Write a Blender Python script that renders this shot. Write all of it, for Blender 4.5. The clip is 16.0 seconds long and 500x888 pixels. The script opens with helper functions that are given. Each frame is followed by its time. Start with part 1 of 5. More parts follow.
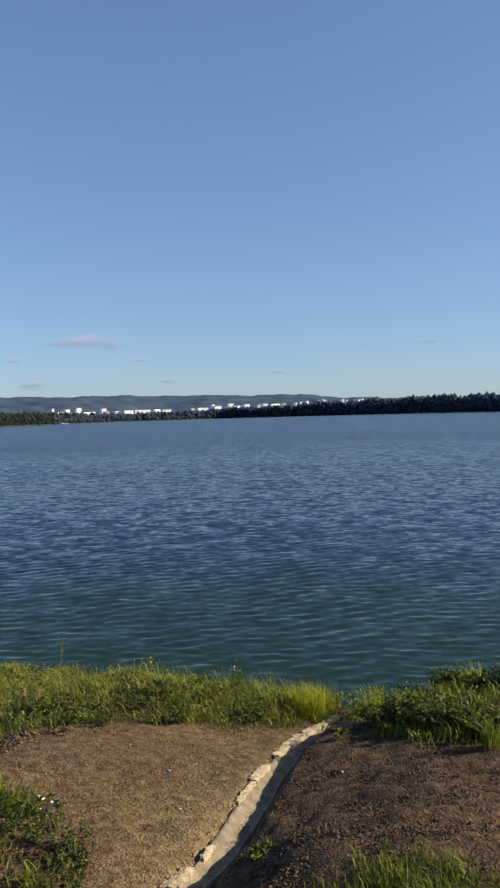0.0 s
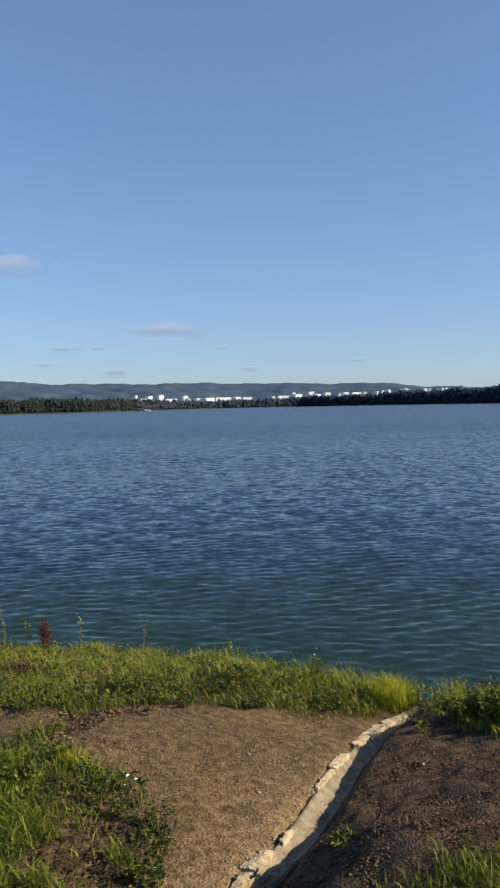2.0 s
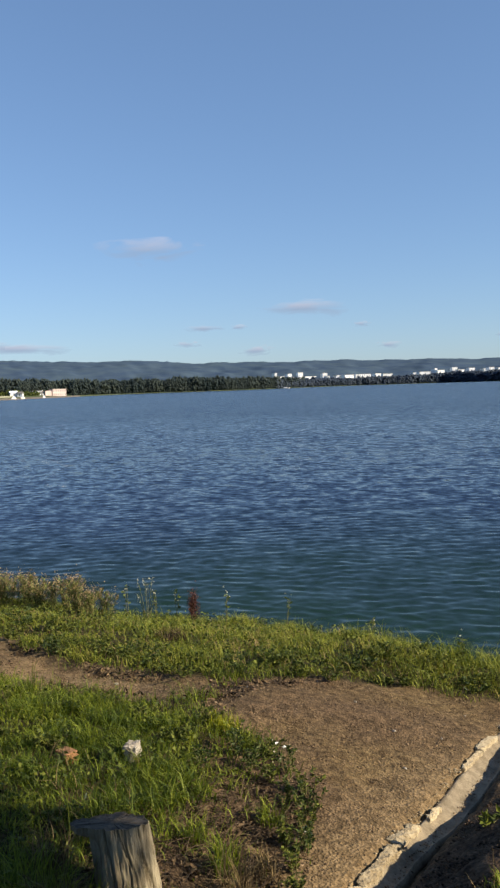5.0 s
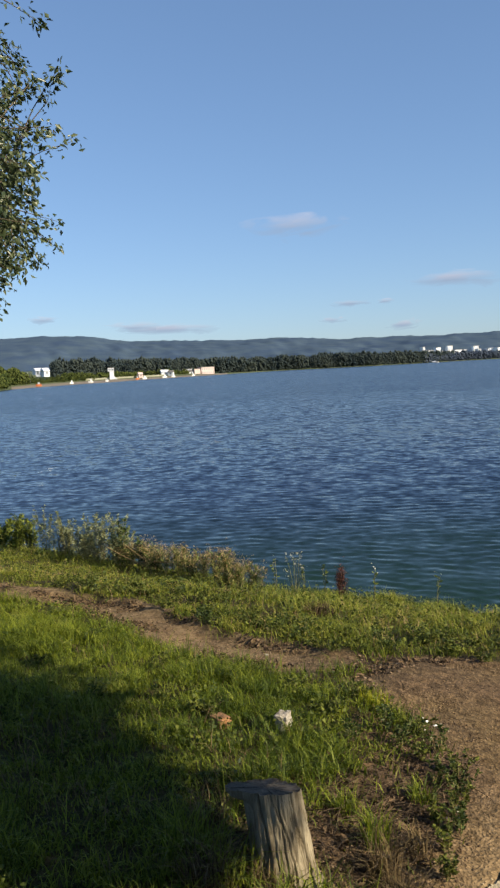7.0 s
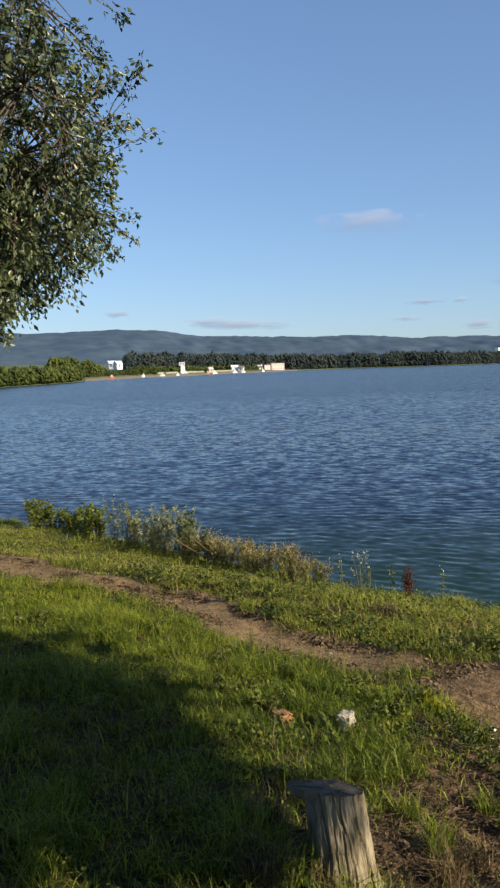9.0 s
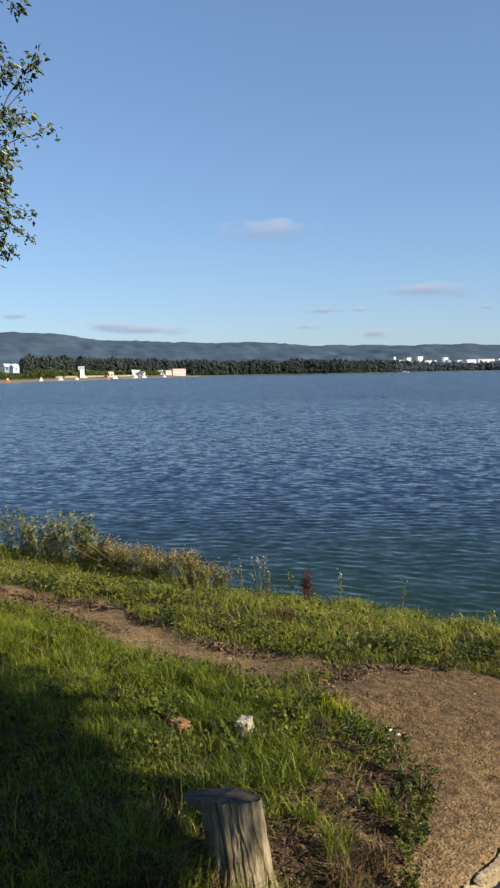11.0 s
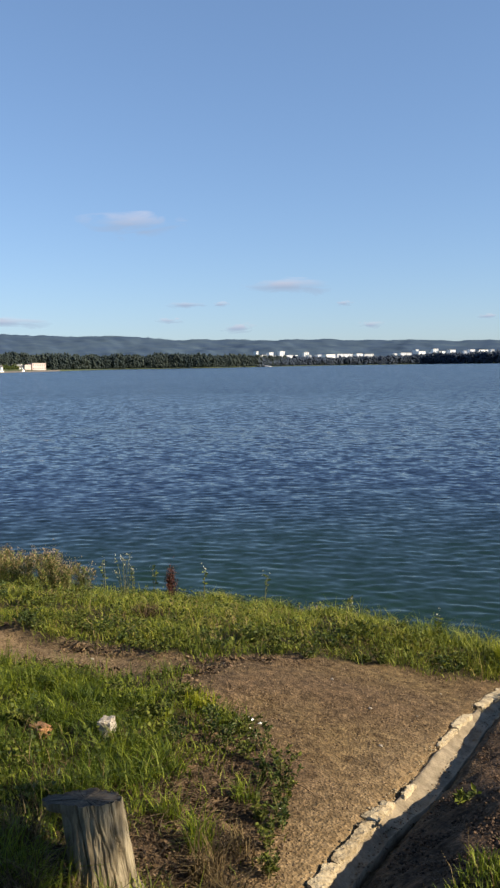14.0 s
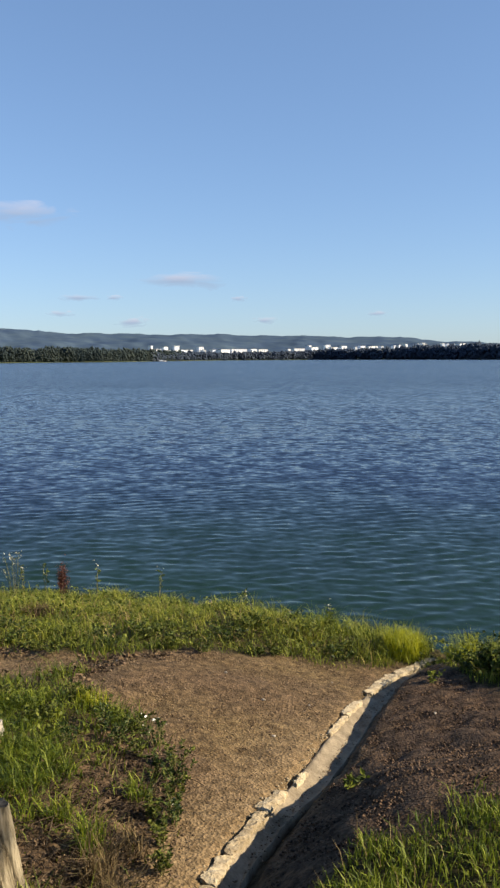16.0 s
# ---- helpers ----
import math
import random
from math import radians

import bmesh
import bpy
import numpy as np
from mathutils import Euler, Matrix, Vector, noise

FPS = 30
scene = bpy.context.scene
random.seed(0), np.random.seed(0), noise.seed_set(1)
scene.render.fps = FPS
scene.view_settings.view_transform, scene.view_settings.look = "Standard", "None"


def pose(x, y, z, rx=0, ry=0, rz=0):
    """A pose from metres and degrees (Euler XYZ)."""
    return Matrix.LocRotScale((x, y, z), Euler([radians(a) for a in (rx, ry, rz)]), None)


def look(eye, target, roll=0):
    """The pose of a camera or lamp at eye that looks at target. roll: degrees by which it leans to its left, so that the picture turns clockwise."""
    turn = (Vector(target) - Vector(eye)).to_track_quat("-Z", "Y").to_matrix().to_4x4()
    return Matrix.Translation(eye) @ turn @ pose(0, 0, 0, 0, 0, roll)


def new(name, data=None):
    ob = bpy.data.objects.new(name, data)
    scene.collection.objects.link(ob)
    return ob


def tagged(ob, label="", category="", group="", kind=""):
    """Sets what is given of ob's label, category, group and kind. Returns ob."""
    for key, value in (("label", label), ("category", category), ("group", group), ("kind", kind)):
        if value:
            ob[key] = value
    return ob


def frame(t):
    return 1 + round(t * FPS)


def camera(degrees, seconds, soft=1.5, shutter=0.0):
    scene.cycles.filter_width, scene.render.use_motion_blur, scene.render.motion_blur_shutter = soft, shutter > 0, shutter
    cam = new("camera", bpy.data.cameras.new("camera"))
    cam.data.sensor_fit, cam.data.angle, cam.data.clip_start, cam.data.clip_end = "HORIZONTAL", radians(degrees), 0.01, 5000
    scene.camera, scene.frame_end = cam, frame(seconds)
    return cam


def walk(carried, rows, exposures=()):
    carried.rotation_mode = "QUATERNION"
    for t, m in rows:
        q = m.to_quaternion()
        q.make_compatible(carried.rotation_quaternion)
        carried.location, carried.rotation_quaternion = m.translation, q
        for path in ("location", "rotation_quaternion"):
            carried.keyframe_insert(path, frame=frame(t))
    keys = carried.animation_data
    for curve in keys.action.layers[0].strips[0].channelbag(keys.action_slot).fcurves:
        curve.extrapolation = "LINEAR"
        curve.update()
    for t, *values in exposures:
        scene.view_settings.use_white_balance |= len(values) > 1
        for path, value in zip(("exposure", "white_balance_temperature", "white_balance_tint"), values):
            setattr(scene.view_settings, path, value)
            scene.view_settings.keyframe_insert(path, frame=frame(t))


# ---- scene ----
cam = camera(34.24, 16.0, soft=2.4)
PATH = [
    (0, pose(0.001, 0.001, 4.000, 88.00, 1.73, -0.08)),
    (0.5, pose(-0.008, 0.011, 3.994, 87.84, 1.91, 2.72)),
    (1, pose(-0.011, 0.012, 3.992, 87.73, 1.78, 3.80)),
    (1.5, pose(-0.025, 0.012, 3.993, 87.38, 1.44, 4.62)),
    (2, pose(-0.024, -0.001, 3.998, 87.30, 1.21, 5.59)),
    (2.5, pose(-0.024, -0.009, 4.000, 87.29, 1.23, 6.98)),
    (3, pose(-0.023, -0.042, 4.013, 87.26, 1.55, 8.10)),
    (3.2, pose(-0.023, -0.042, 4.013, 87.54, 1.55, 8.74)),
    (5.3, pose(-0.060, -0.093, 4.018, 85.84, 1.74, 16.75)),
    (5.5, pose(-0.060, -0.093, 4.018, 85.94, 1.74, 17.79)),
    (6, pose(-0.065, -0.106, 4.020, 85.52, 2.68, 21.02)),
    (6.5, pose(-0.078, -0.096, 4.014, 84.74, 3.40, 24.09)),
    (7, pose(-0.073, -0.105, 4.016, 84.68, 2.76, 25.59)),
    (7.5, pose(-0.087, -0.101, 4.013, 85.08, 2.27, 26.94)),
    (8, pose(-0.089, -0.102, 4.011, 84.88, 2.31, 28.12)),
    (8.2, pose(-0.089, -0.102, 4.011, 84.82, 2.31, 28.80)),
    (9.2, pose(-0.110, -0.060, 3.995, 84.60, 1.50, 30.60)),
    (10.3, pose(-0.119, -0.013, 3.977, 84.38, 0.83, 26.76)),
    (10.5, pose(-0.119, -0.013, 3.977, 84.50, 0.83, 25.80)),
    (11, pose(-0.121, -0.012, 3.977, 84.89, 0.75, 23.59)),
    (11.5, pose(-0.105, -0.022, 3.985, 84.95, 0.80, 21.09)),
    (12, pose(-0.101, -0.023, 3.984, 84.93, 1.31, 20.59)),
    (12.5, pose(-0.095, -0.008, 3.981, 84.75, 1.09, 18.68)),
    (13, pose(-0.088, -0.001, 3.980, 84.35, 0.84, 16.40)),
    (13.5, pose(-0.087, -0.005, 3.986, 84.51, 0.63, 14.12)),
    (14, pose(-0.080, -0.023, 3.993, 84.38, 0.69, 14.05)),
    (14.5, pose(-0.089, -0.003, 3.980, 84.03, 0.92, 13.46)),
    (15, pose(-0.074, -0.012, 3.989, 83.82, 0.59, 10.37)),
    (15.5, pose(-0.075, -0.003, 3.984, 84.33, 0.18, 8.81)),
    (16, pose(-0.063, -0.004, 3.986, 83.96, 0.26, 6.68)),
]
walk(cam, PATH, [(0.0, 0.62, 6450, 11), (1.5, 0.66, 6400, 11), (3.0, 0.71, 6450, 10), (5.5, 0.75, 6500, 10), (8.0, 0.77, 6550, 10), (10.5, 0.79, 6550, 10), (12.5, 0.82, 6550, 11), (14.5, 0.88, 6600, 11), (16.0, 0.92, 6600, 11)])

# ---- daylight: a low sun to the side, a clear sky ----
SUN_TURN, SUN_UP = 95.0, 27.0  # degrees clockwise from +y, and over the horizon
world = bpy.data.worlds.new("world")
scene.world = world
world.use_nodes = True
wn, wl = world.node_tree.nodes, world.node_tree.links
sky = wn.new("ShaderNodeTexSky")
sky.sky_type, sky.sun_disc = "NISHITA", False
sky.sun_elevation, sky.sun_rotation = radians(SUN_UP), radians(SUN_TURN)
sky.air_density, sky.dust_density, sky.ozone_density, sky.altitude = 0.95, 0.38, 4.5, 0
tint = wn.new("ShaderNodeMix")
tint.data_type, tint.blend_type = "RGBA", "MULTIPLY"
tint.inputs[0].default_value = 1.0
tint.inputs[7].default_value = (0.918, 1.066, 1.262, 1)
even = wn.new("ShaderNodeGamma")
even.inputs[1].default_value = 0.68
wl.new(sky.outputs[0], even.inputs[0])
wl.new(even.outputs[0], tint.inputs[6])
wl.new(tint.outputs[2], wn["Background"].inputs[0])
wn["Background"].inputs[1].default_value = 0.115
SUN_WAY = Vector((math.sin(radians(SUN_TURN)) * math.cos(radians(SUN_UP)), math.cos(radians(SUN_TURN)) * math.cos(radians(SUN_UP)), math.sin(radians(SUN_UP))))
sun = new("sun", bpy.data.lights.new("sun", "SUN"))
sun.data.energy, sun.data.angle, sun.data.color = 5.0, radians(0.5), (1.0, 0.85, 0.62)
sun.matrix_world = look(SUN_WAY * 40, (0, 0, 0))


# ---- materials ----
def material(name, a, b, scale=8.0, rough=0.85, bump=0.2, grain=60.0, metal=0.0, island=0.0, objectwise=0.0, translucent=0.0, spec=0.3, depth=0.02, third=None, stretch=1.0):
    """Colours a and b mixed by noise at two scales, with fine relief; island and objectwise: how far single pieces vary."""
    m = bpy.data.materials.new(name)
    m.use_nodes = True
    n, l = m.node_tree.nodes, m.node_tree.links
    p = n["Principled BSDF"]
    geo = n.new("ShaderNodeNewGeometry")
    n1, n2 = n.new("ShaderNodeTexNoise"), n.new("ShaderNodeTexNoise")
    for node, s, det in ((n1, scale, 5), (n2, grain, 4)):
        node.inputs["Scale"].default_value, node.inputs["Detail"].default_value = s, det
        squash = n.new("ShaderNodeMapping")
        squash.inputs["Scale"].default_value = (1, 1, stretch)
        l.new(geo.outputs["Position"], squash.inputs["Vector"])
        l.new(squash.outputs[0], node.inputs["Vector"])
    ramp = n.new("ShaderNodeValToRGB")
    ramp.color_ramp.elements[0].position, ramp.color_ramp.elements[1].position = 0.32, 0.7
    ramp.color_ramp.elements[0].color, ramp.color_ramp.elements[1].color = (*a, 1), (*b, 1)
    if third:
        e = ramp.color_ramp.elements.new(0.9)
        e.color = (*third, 1)
    add = n.new("ShaderNodeMath")
    add.operation = "MULTIPLY_ADD"
    add.inputs[1].default_value = 0.35
    l.new(n2.outputs["Fac"], add.inputs[0])
    sub = n.new("ShaderNodeMath")
    sub.operation = "MULTIPLY_ADD"
    sub.inputs[1].default_value, sub.inputs[2].default_value = 1.0 - 0.6 * island - 0.6 * objectwise, -0.175 + 0.3 * island + 0.3 * objectwise
    l.new(n1.outputs["Fac"], sub.inputs[0])
    l.new(sub.outputs[0], add.inputs[2])
    last = add.outputs[0]
    info = n.new("ShaderNodeObjectInfo")
    for amount, socket in ((island, geo.outputs["Random Per Island"]), (objectwise, info.outputs["Random"])):
        if amount:
            mix = n.new("ShaderNodeMath")
            mix.operation = "MULTIPLY_ADD"
            mix.inputs[1].default_value = amount
            shift = n.new("ShaderNodeMath")
            shift.operation = "SUBTRACT"
            shift.inputs[1].default_value = 0.5
            l.new(socket, shift.inputs[0])
            l.new(shift.outputs[0], mix.inputs[0])
            l.new(last, mix.inputs[2])
            last = mix.outputs[0]
    l.new(last, ramp.inputs["Fac"])
    l.new(ramp.outputs["Color"], p.inputs["Base Color"])
    p.inputs["Roughness"].default_value, p.inputs["Metallic"].default_value, p.inputs["Specular IOR Level"].default_value = rough, metal, spec
    if bump:
        bm_ = n.new("ShaderNodeBump")
        bm_.inputs["Strength"].default_value, bm_.inputs["Distance"].default_value = bump, depth
        l.new(n2.outputs["Fac"], bm_.inputs["Height"])
        l.new(bm_.outputs[0], p.inputs["Normal"])
    if translucent:
        t = n.new("ShaderNodeBsdfTranslucent")
        l.new(ramp.outputs["Color"], t.inputs["Color"])
        mix = n.new("ShaderNodeMixShader")
        mix.inputs[0].default_value = translucent
        l.new(p.outputs[0], mix.inputs[1])
        l.new(t.outputs[0], mix.inputs[2])
        l.new(mix.outputs[0], n["Material Output"].inputs["Surface"])
    return m


M_GRASS = material("grass_blades", (0.052, 0.086, 0.006), (0.245, 0.29, 0.023), 0.9, 0.6, 0, 5, island=0.45, translucent=0.35, third=(0.30, 0.27, 0.09))
M_BANK = material("bank_grass", (0.076, 0.110, 0.010), (0.292, 0.312, 0.038), 1.6, 0.62, 0, 6, island=0.5, translucent=0.35, third=(0.33, 0.26, 0.10))
M_STRAW = material("dry_grass", (0.17, 0.12, 0.05), (0.36, 0.28, 0.13), 2, 0.7, 0, 8, island=0.6, translucent=0.25)
M_DEAD = material("dead_grass", (0.055, 0.038, 0.018), (0.19, 0.14, 0.065), 2, 0.8, 0, 8, island=0.7, translucent=0.2)
M_HERB = material("herb_leaves", (0.038, 0.060, 0.010), (0.145, 0.165, 0.024), 3, 0.7, 0, 20, island=0.6, translucent=0.2)
M_WEED = material("weed_leaves", (0.044, 0.068, 0.008), (0.17, 0.20, 0.022), 3, 0.68, 0, 20, island=0.6, translucent=0.3)
M_WEED_DARK = material("dark_weed_leaves", (0.024, 0.045, 0.011), (0.09, 0.125, 0.024), 3, 0.5, 0, 20, island=0.6, translucent=0.3)
M_WILLOW = material("willow_leaves", (0.095, 0.12, 0.055), (0.26, 0.28, 0.14), 3, 0.5, 0, 20, island=0.6, translucent=0.3)
M_REED = material("reed_leaves", (0.065, 0.088, 0.02), (0.23, 0.25, 0.07), 3, 0.6, 0, 20, island=0.6, translucent=0.3)
M_LIME = material("lime_grass", (0.20, 0.24, 0.012), (0.44, 0.44, 0.03), 6, 0.5, 0, 20, island=0.5, translucent=0.4)
M_RED = material("rust_red_seed_heads", (0.03, 0.010, 0.007), (0.10, 0.035, 0.022), 30, 0.8, 0, 90, island=0.6)
M_FLOWER = material("pale_flowers", (0.38, 0.36, 0.24), (0.58, 0.56, 0.46), 20, 0.8, 0, 60, island=0.4)
M_OCHRE = material("ochre_seed_heads", (0.20, 0.14, 0.062), (0.42, 0.30, 0.15), 10, 0.8, 0, 60, island=0.6, translucent=0.2)
M_STEM = material("plant_stems", (0.09, 0.10, 0.03), (0.22, 0.19, 0.08), 10, 0.7, 0, 60, island=0.4)
M_TREE_LEAF = material("tree_leaves", (0.032, 0.052, 0.022), (0.125, 0.155, 0.072), 1.2, 0.36, 0, 9, island=0.7, translucent=0.3, spec=0.5)
M_BARK = material("tree_bark", (0.05, 0.04, 0.03), (0.16, 0.13, 0.10), 6, 0.9, 0.6, 40)
M_STUMP = material("weathered_stump_wood", (0.11, 0.088, 0.056), (0.30, 0.26, 0.18), 17, 0.9, 1.0, 60, depth=0.012, stretch=0.3, third=(0.42, 0.37, 0.27))
M_STUMP_TOP = material("grey_cut_wood", (0.030, 0.024, 0.018), (0.13, 0.108, 0.082), 22, 0.85, 0.6, 90, depth=0.006)
M_CONCRETE = material("sandy_concrete", (0.15, 0.12, 0.08), (0.32, 0.265, 0.185), 9, 0.9, 0.6, 60, depth=0.012)
M_LIP = material("broken_pale_concrete", (0.27, 0.215, 0.135), (0.50, 0.425, 0.295), 22, 0.9, 0.8, 70, depth=0.015, objectwise=0.25)
M_STONE = material("pale_stone", (0.24, 0.21, 0.17), (0.44, 0.40, 0.34), 20, 0.85, 0.5, 80)
M_BRICK = material("orange_brick", (0.22, 0.11, 0.045), (0.36, 0.20, 0.10), 20, 0.9, 0.5, 90)
M_PEBBLE = material("gravel_stones", (0.075, 0.05, 0.030), (0.24, 0.17, 0.105), 4, 0.9, 0.3, 150, island=0.7, depth=0.003)
M_CLOD = material("dark_clods", (0.026, 0.017, 0.011), (0.15, 0.098, 0.064), 4, 0.95, 0.4, 120, island=0.6, depth=0.004)
M_TWIG = material("dry_twigs", (0.035, 0.025, 0.016), (0.14, 0.10, 0.062), 12, 0.9, 0.2, 90, island=0.6)
M_LITTER = material("dead_leaves", (0.035, 0.024, 0.015), (0.17, 0.115, 0.065), 12, 0.9, 0, 60, island=0.7, translucent=0.1)
M_PAPER = material("white_litter", (0.7, 0.7, 0.68), (0.85, 0.85, 0.84), 20, 0.8, 0.2, 60)
M_WALL = material("white_plaster", (0.56, 0.60, 0.68), (0.74, 0.77, 0.82), 0.05, 0.8, 0, 0.3, objectwise=0.4)
M_WALL_PINK = material("pale_pink_plaster", (0.50, 0.40, 0.38), (0.64, 0.54, 0.53), 0.1, 0.8, 0, 0.5)
M_PARAPET = material("pale_concrete_parapet", (0.21, 0.22, 0.16), (0.31, 0.31, 0.24), 0.1, 0.9, 0, 0.8)
M_ROOF = material("grey_roofing", (0.10, 0.10, 0.10), (0.22, 0.21, 0.20), 0.2, 0.8, 0, 1)
M_ROOF_RED = material("red_roofing", (0.28, 0.09, 0.05), (0.42, 0.15, 0.09), 0.2, 0.8, 0, 1)
M_PANE = material("dark_window_glass", (0.10, 0.12, 0.14), (0.18, 0.20, 0.23), 0.5, 0.15, 0, 2, spec=0.6)
M_BOAT = material("white_gelcoat", (0.72, 0.72, 0.70), (0.85, 0.85, 0.83), 0.5, 0.3, 0, 3)
M_ORANGE = material("orange_paint", (0.5, 0.14, 0.05), (0.62, 0.22, 0.08), 0.5, 0.5, 0, 3)
M_SAND = material("beach_sand", (0.17, 0.14, 0.10), (0.25, 0.21, 0.155), 0.05, 0.95, 0, 0.5)
# Haze over the lake put into the base: lifted, slightly bluer forest green.
M_FOREST_LIGHT_HAZE = material("far_forest", (0.056, 0.082, 0.090), (0.100, 0.126, 0.112), 0.02, 0.9, 0, 0.12, island=0.25, translucent=0.55, spec=0.05)
# Blue of the distant air painted into this forest's base colour.
M_FOREST_BLUE_HAZE = material("distant_forest", (0.066, 0.090, 0.135), (0.084, 0.108, 0.142), 0.01, 0.9, 0, 0.08, island=0.1, translucent=0.4, spec=0.05)
M_LEAFY = material("far_leafy_trees", (0.044, 0.066, 0.022), (0.128, 0.155, 0.045), 0.03, 0.9, 0, 0.2, island=0.5, translucent=0.4, spec=0.05)
M_LAWN = material("far_lawn", (0.055, 0.078, 0.026), (0.115, 0.135, 0.05), 0.03, 0.95, 0, 0.3)
# Hills carry the horizon's blue haze in their base colour.
M_HILL_HAZE = material("wooded_hills", (0.050, 0.080, 0.134), (0.076, 0.112, 0.146), 0.011, 1.0, 0, 0.08, spec=0.0, third=(0.098, 0.138, 0.142))


def ground_material():
    """Trodden gravelly soil, tan to brown, darker and coarser where it was dug."""
    m = bpy.data.materials.new("gravelly_soil")
    m.use_nodes = True
    n, l = m.node_tree.nodes, m.node_tree.links
    p = n["Principled BSDF"]
    geo = n.new("ShaderNodeNewGeometry")

    def noise_tex(scale, detail):
        t = n.new("ShaderNodeTexNoise")
        t.inputs["Scale"].default_value, t.inputs["Detail"].default_value = scale, detail
        l.new(geo.outputs["Position"], t.inputs["Vector"])
        return t
    big, mid, fine = noise_tex(1.1, 4), noise_tex(14, 5), noise_tex(90, 3)
    cells = n.new("ShaderNodeTexVoronoi")
    cells.inputs["Scale"].default_value = 62
    l.new(geo.outputs["Position"], cells.inputs["Vector"])

    def ramp(socket, stops):
        r = n.new("ShaderNodeValToRGB")
        r.color_ramp.elements[0].position, r.color_ramp.elements[0].color = stops[0][0], (*stops[0][1], 1)
        r.color_ramp.elements[1].position, r.color_ramp.elements[1].color = stops[1][0], (*stops[1][1], 1)
        l.new(socket, r.inputs["Fac"])
        return r.outputs["Color"]

    def mixed(fac, a, b, kind="MIX"):
        x = n.new("ShaderNodeMix")
        x.data_type, x.blend_type = "RGBA", kind
        if isinstance(fac, float):
            x.inputs["Factor"].default_value = fac
        else:
            l.new(fac, x.inputs["Factor"])
        for name, s in (("A", a), ("B", b)):
            sockets = [i for i in x.inputs if i.name == name and i.type == "RGBA"]
            l.new(s, sockets[0])
        return [o for o in x.outputs if o.type == "RGBA"][0]
    tan = ramp(mid.outputs["Fac"], ((0.35, (0.080, 0.053, 0.025)), (0.66, (0.184, 0.133, 0.066))))
    brown = ramp(mid.outputs["Fac"], ((0.35, (0.067, 0.046, 0.026)), (0.66, (0.153, 0.103, 0.060))))
    dug = ramp(mid.outputs["Fac"], ((0.35, (0.038, 0.025, 0.016)), (0.66, (0.125, 0.082, 0.052))))
    turf = ramp(mid.outputs["Fac"], ((0.35, (0.022, 0.024, 0.008)), (0.66, (0.07, 0.055, 0.022))))
    soil = mixed(ramp(big.outputs["Fac"], ((0.4, (0, 0, 0)), (0.62, (1, 1, 1)))), brown, tan)
    dugmask, turfmask = n.new("ShaderNodeAttribute"), n.new("ShaderNodeAttribute")
    dugmask.attribute_name, turfmask.attribute_name = "dug", "turf"
    soil = mixed(dugmask.outputs["Fac"], soil, dug)
    sandmask = n.new("ShaderNodeAttribute")
    sandmask.attribute_name = "sand"
    sandy = ramp(mid.outputs["Fac"], ((0.35, (0.144, 0.100, 0.053)), (0.66, (0.258, 0.187, 0.106))))
    soil = mixed(sandmask.outputs["Fac"], soil, sandy)
    soil = mixed(turfmask.outputs["Fac"], soil, turf)
    speck = ramp(cells.outputs["Color"], ((0.15, (0.5, 0.5, 0.5)), (0.9, (1.42, 1.38, 1.32))))
    soil = mixed(0.75, soil, speck, "MULTIPLY")
    l.new(soil, p.inputs["Base Color"])
    p.inputs["Roughness"].default_value, p.inputs["Specular IOR Level"].default_value = 0.95, 0.15
    b1, b2 = n.new("ShaderNodeBump"), n.new("ShaderNodeBump")
    b1.inputs["Strength"].default_value, b1.inputs["Distance"].default_value = 0.6, 0.014
    b2.inputs["Strength"].default_value, b2.inputs["Distance"].default_value = 0.6, 0.012
    l.new(cells.outputs["Distance"], b1.inputs["Height"])
    l.new(fine.outputs["Fac"], b2.inputs["Height"])
    l.new(b1.outputs[0], b2.inputs["Normal"])
    l.new(b2.outputs[0], p.inputs["Normal"])
    return m


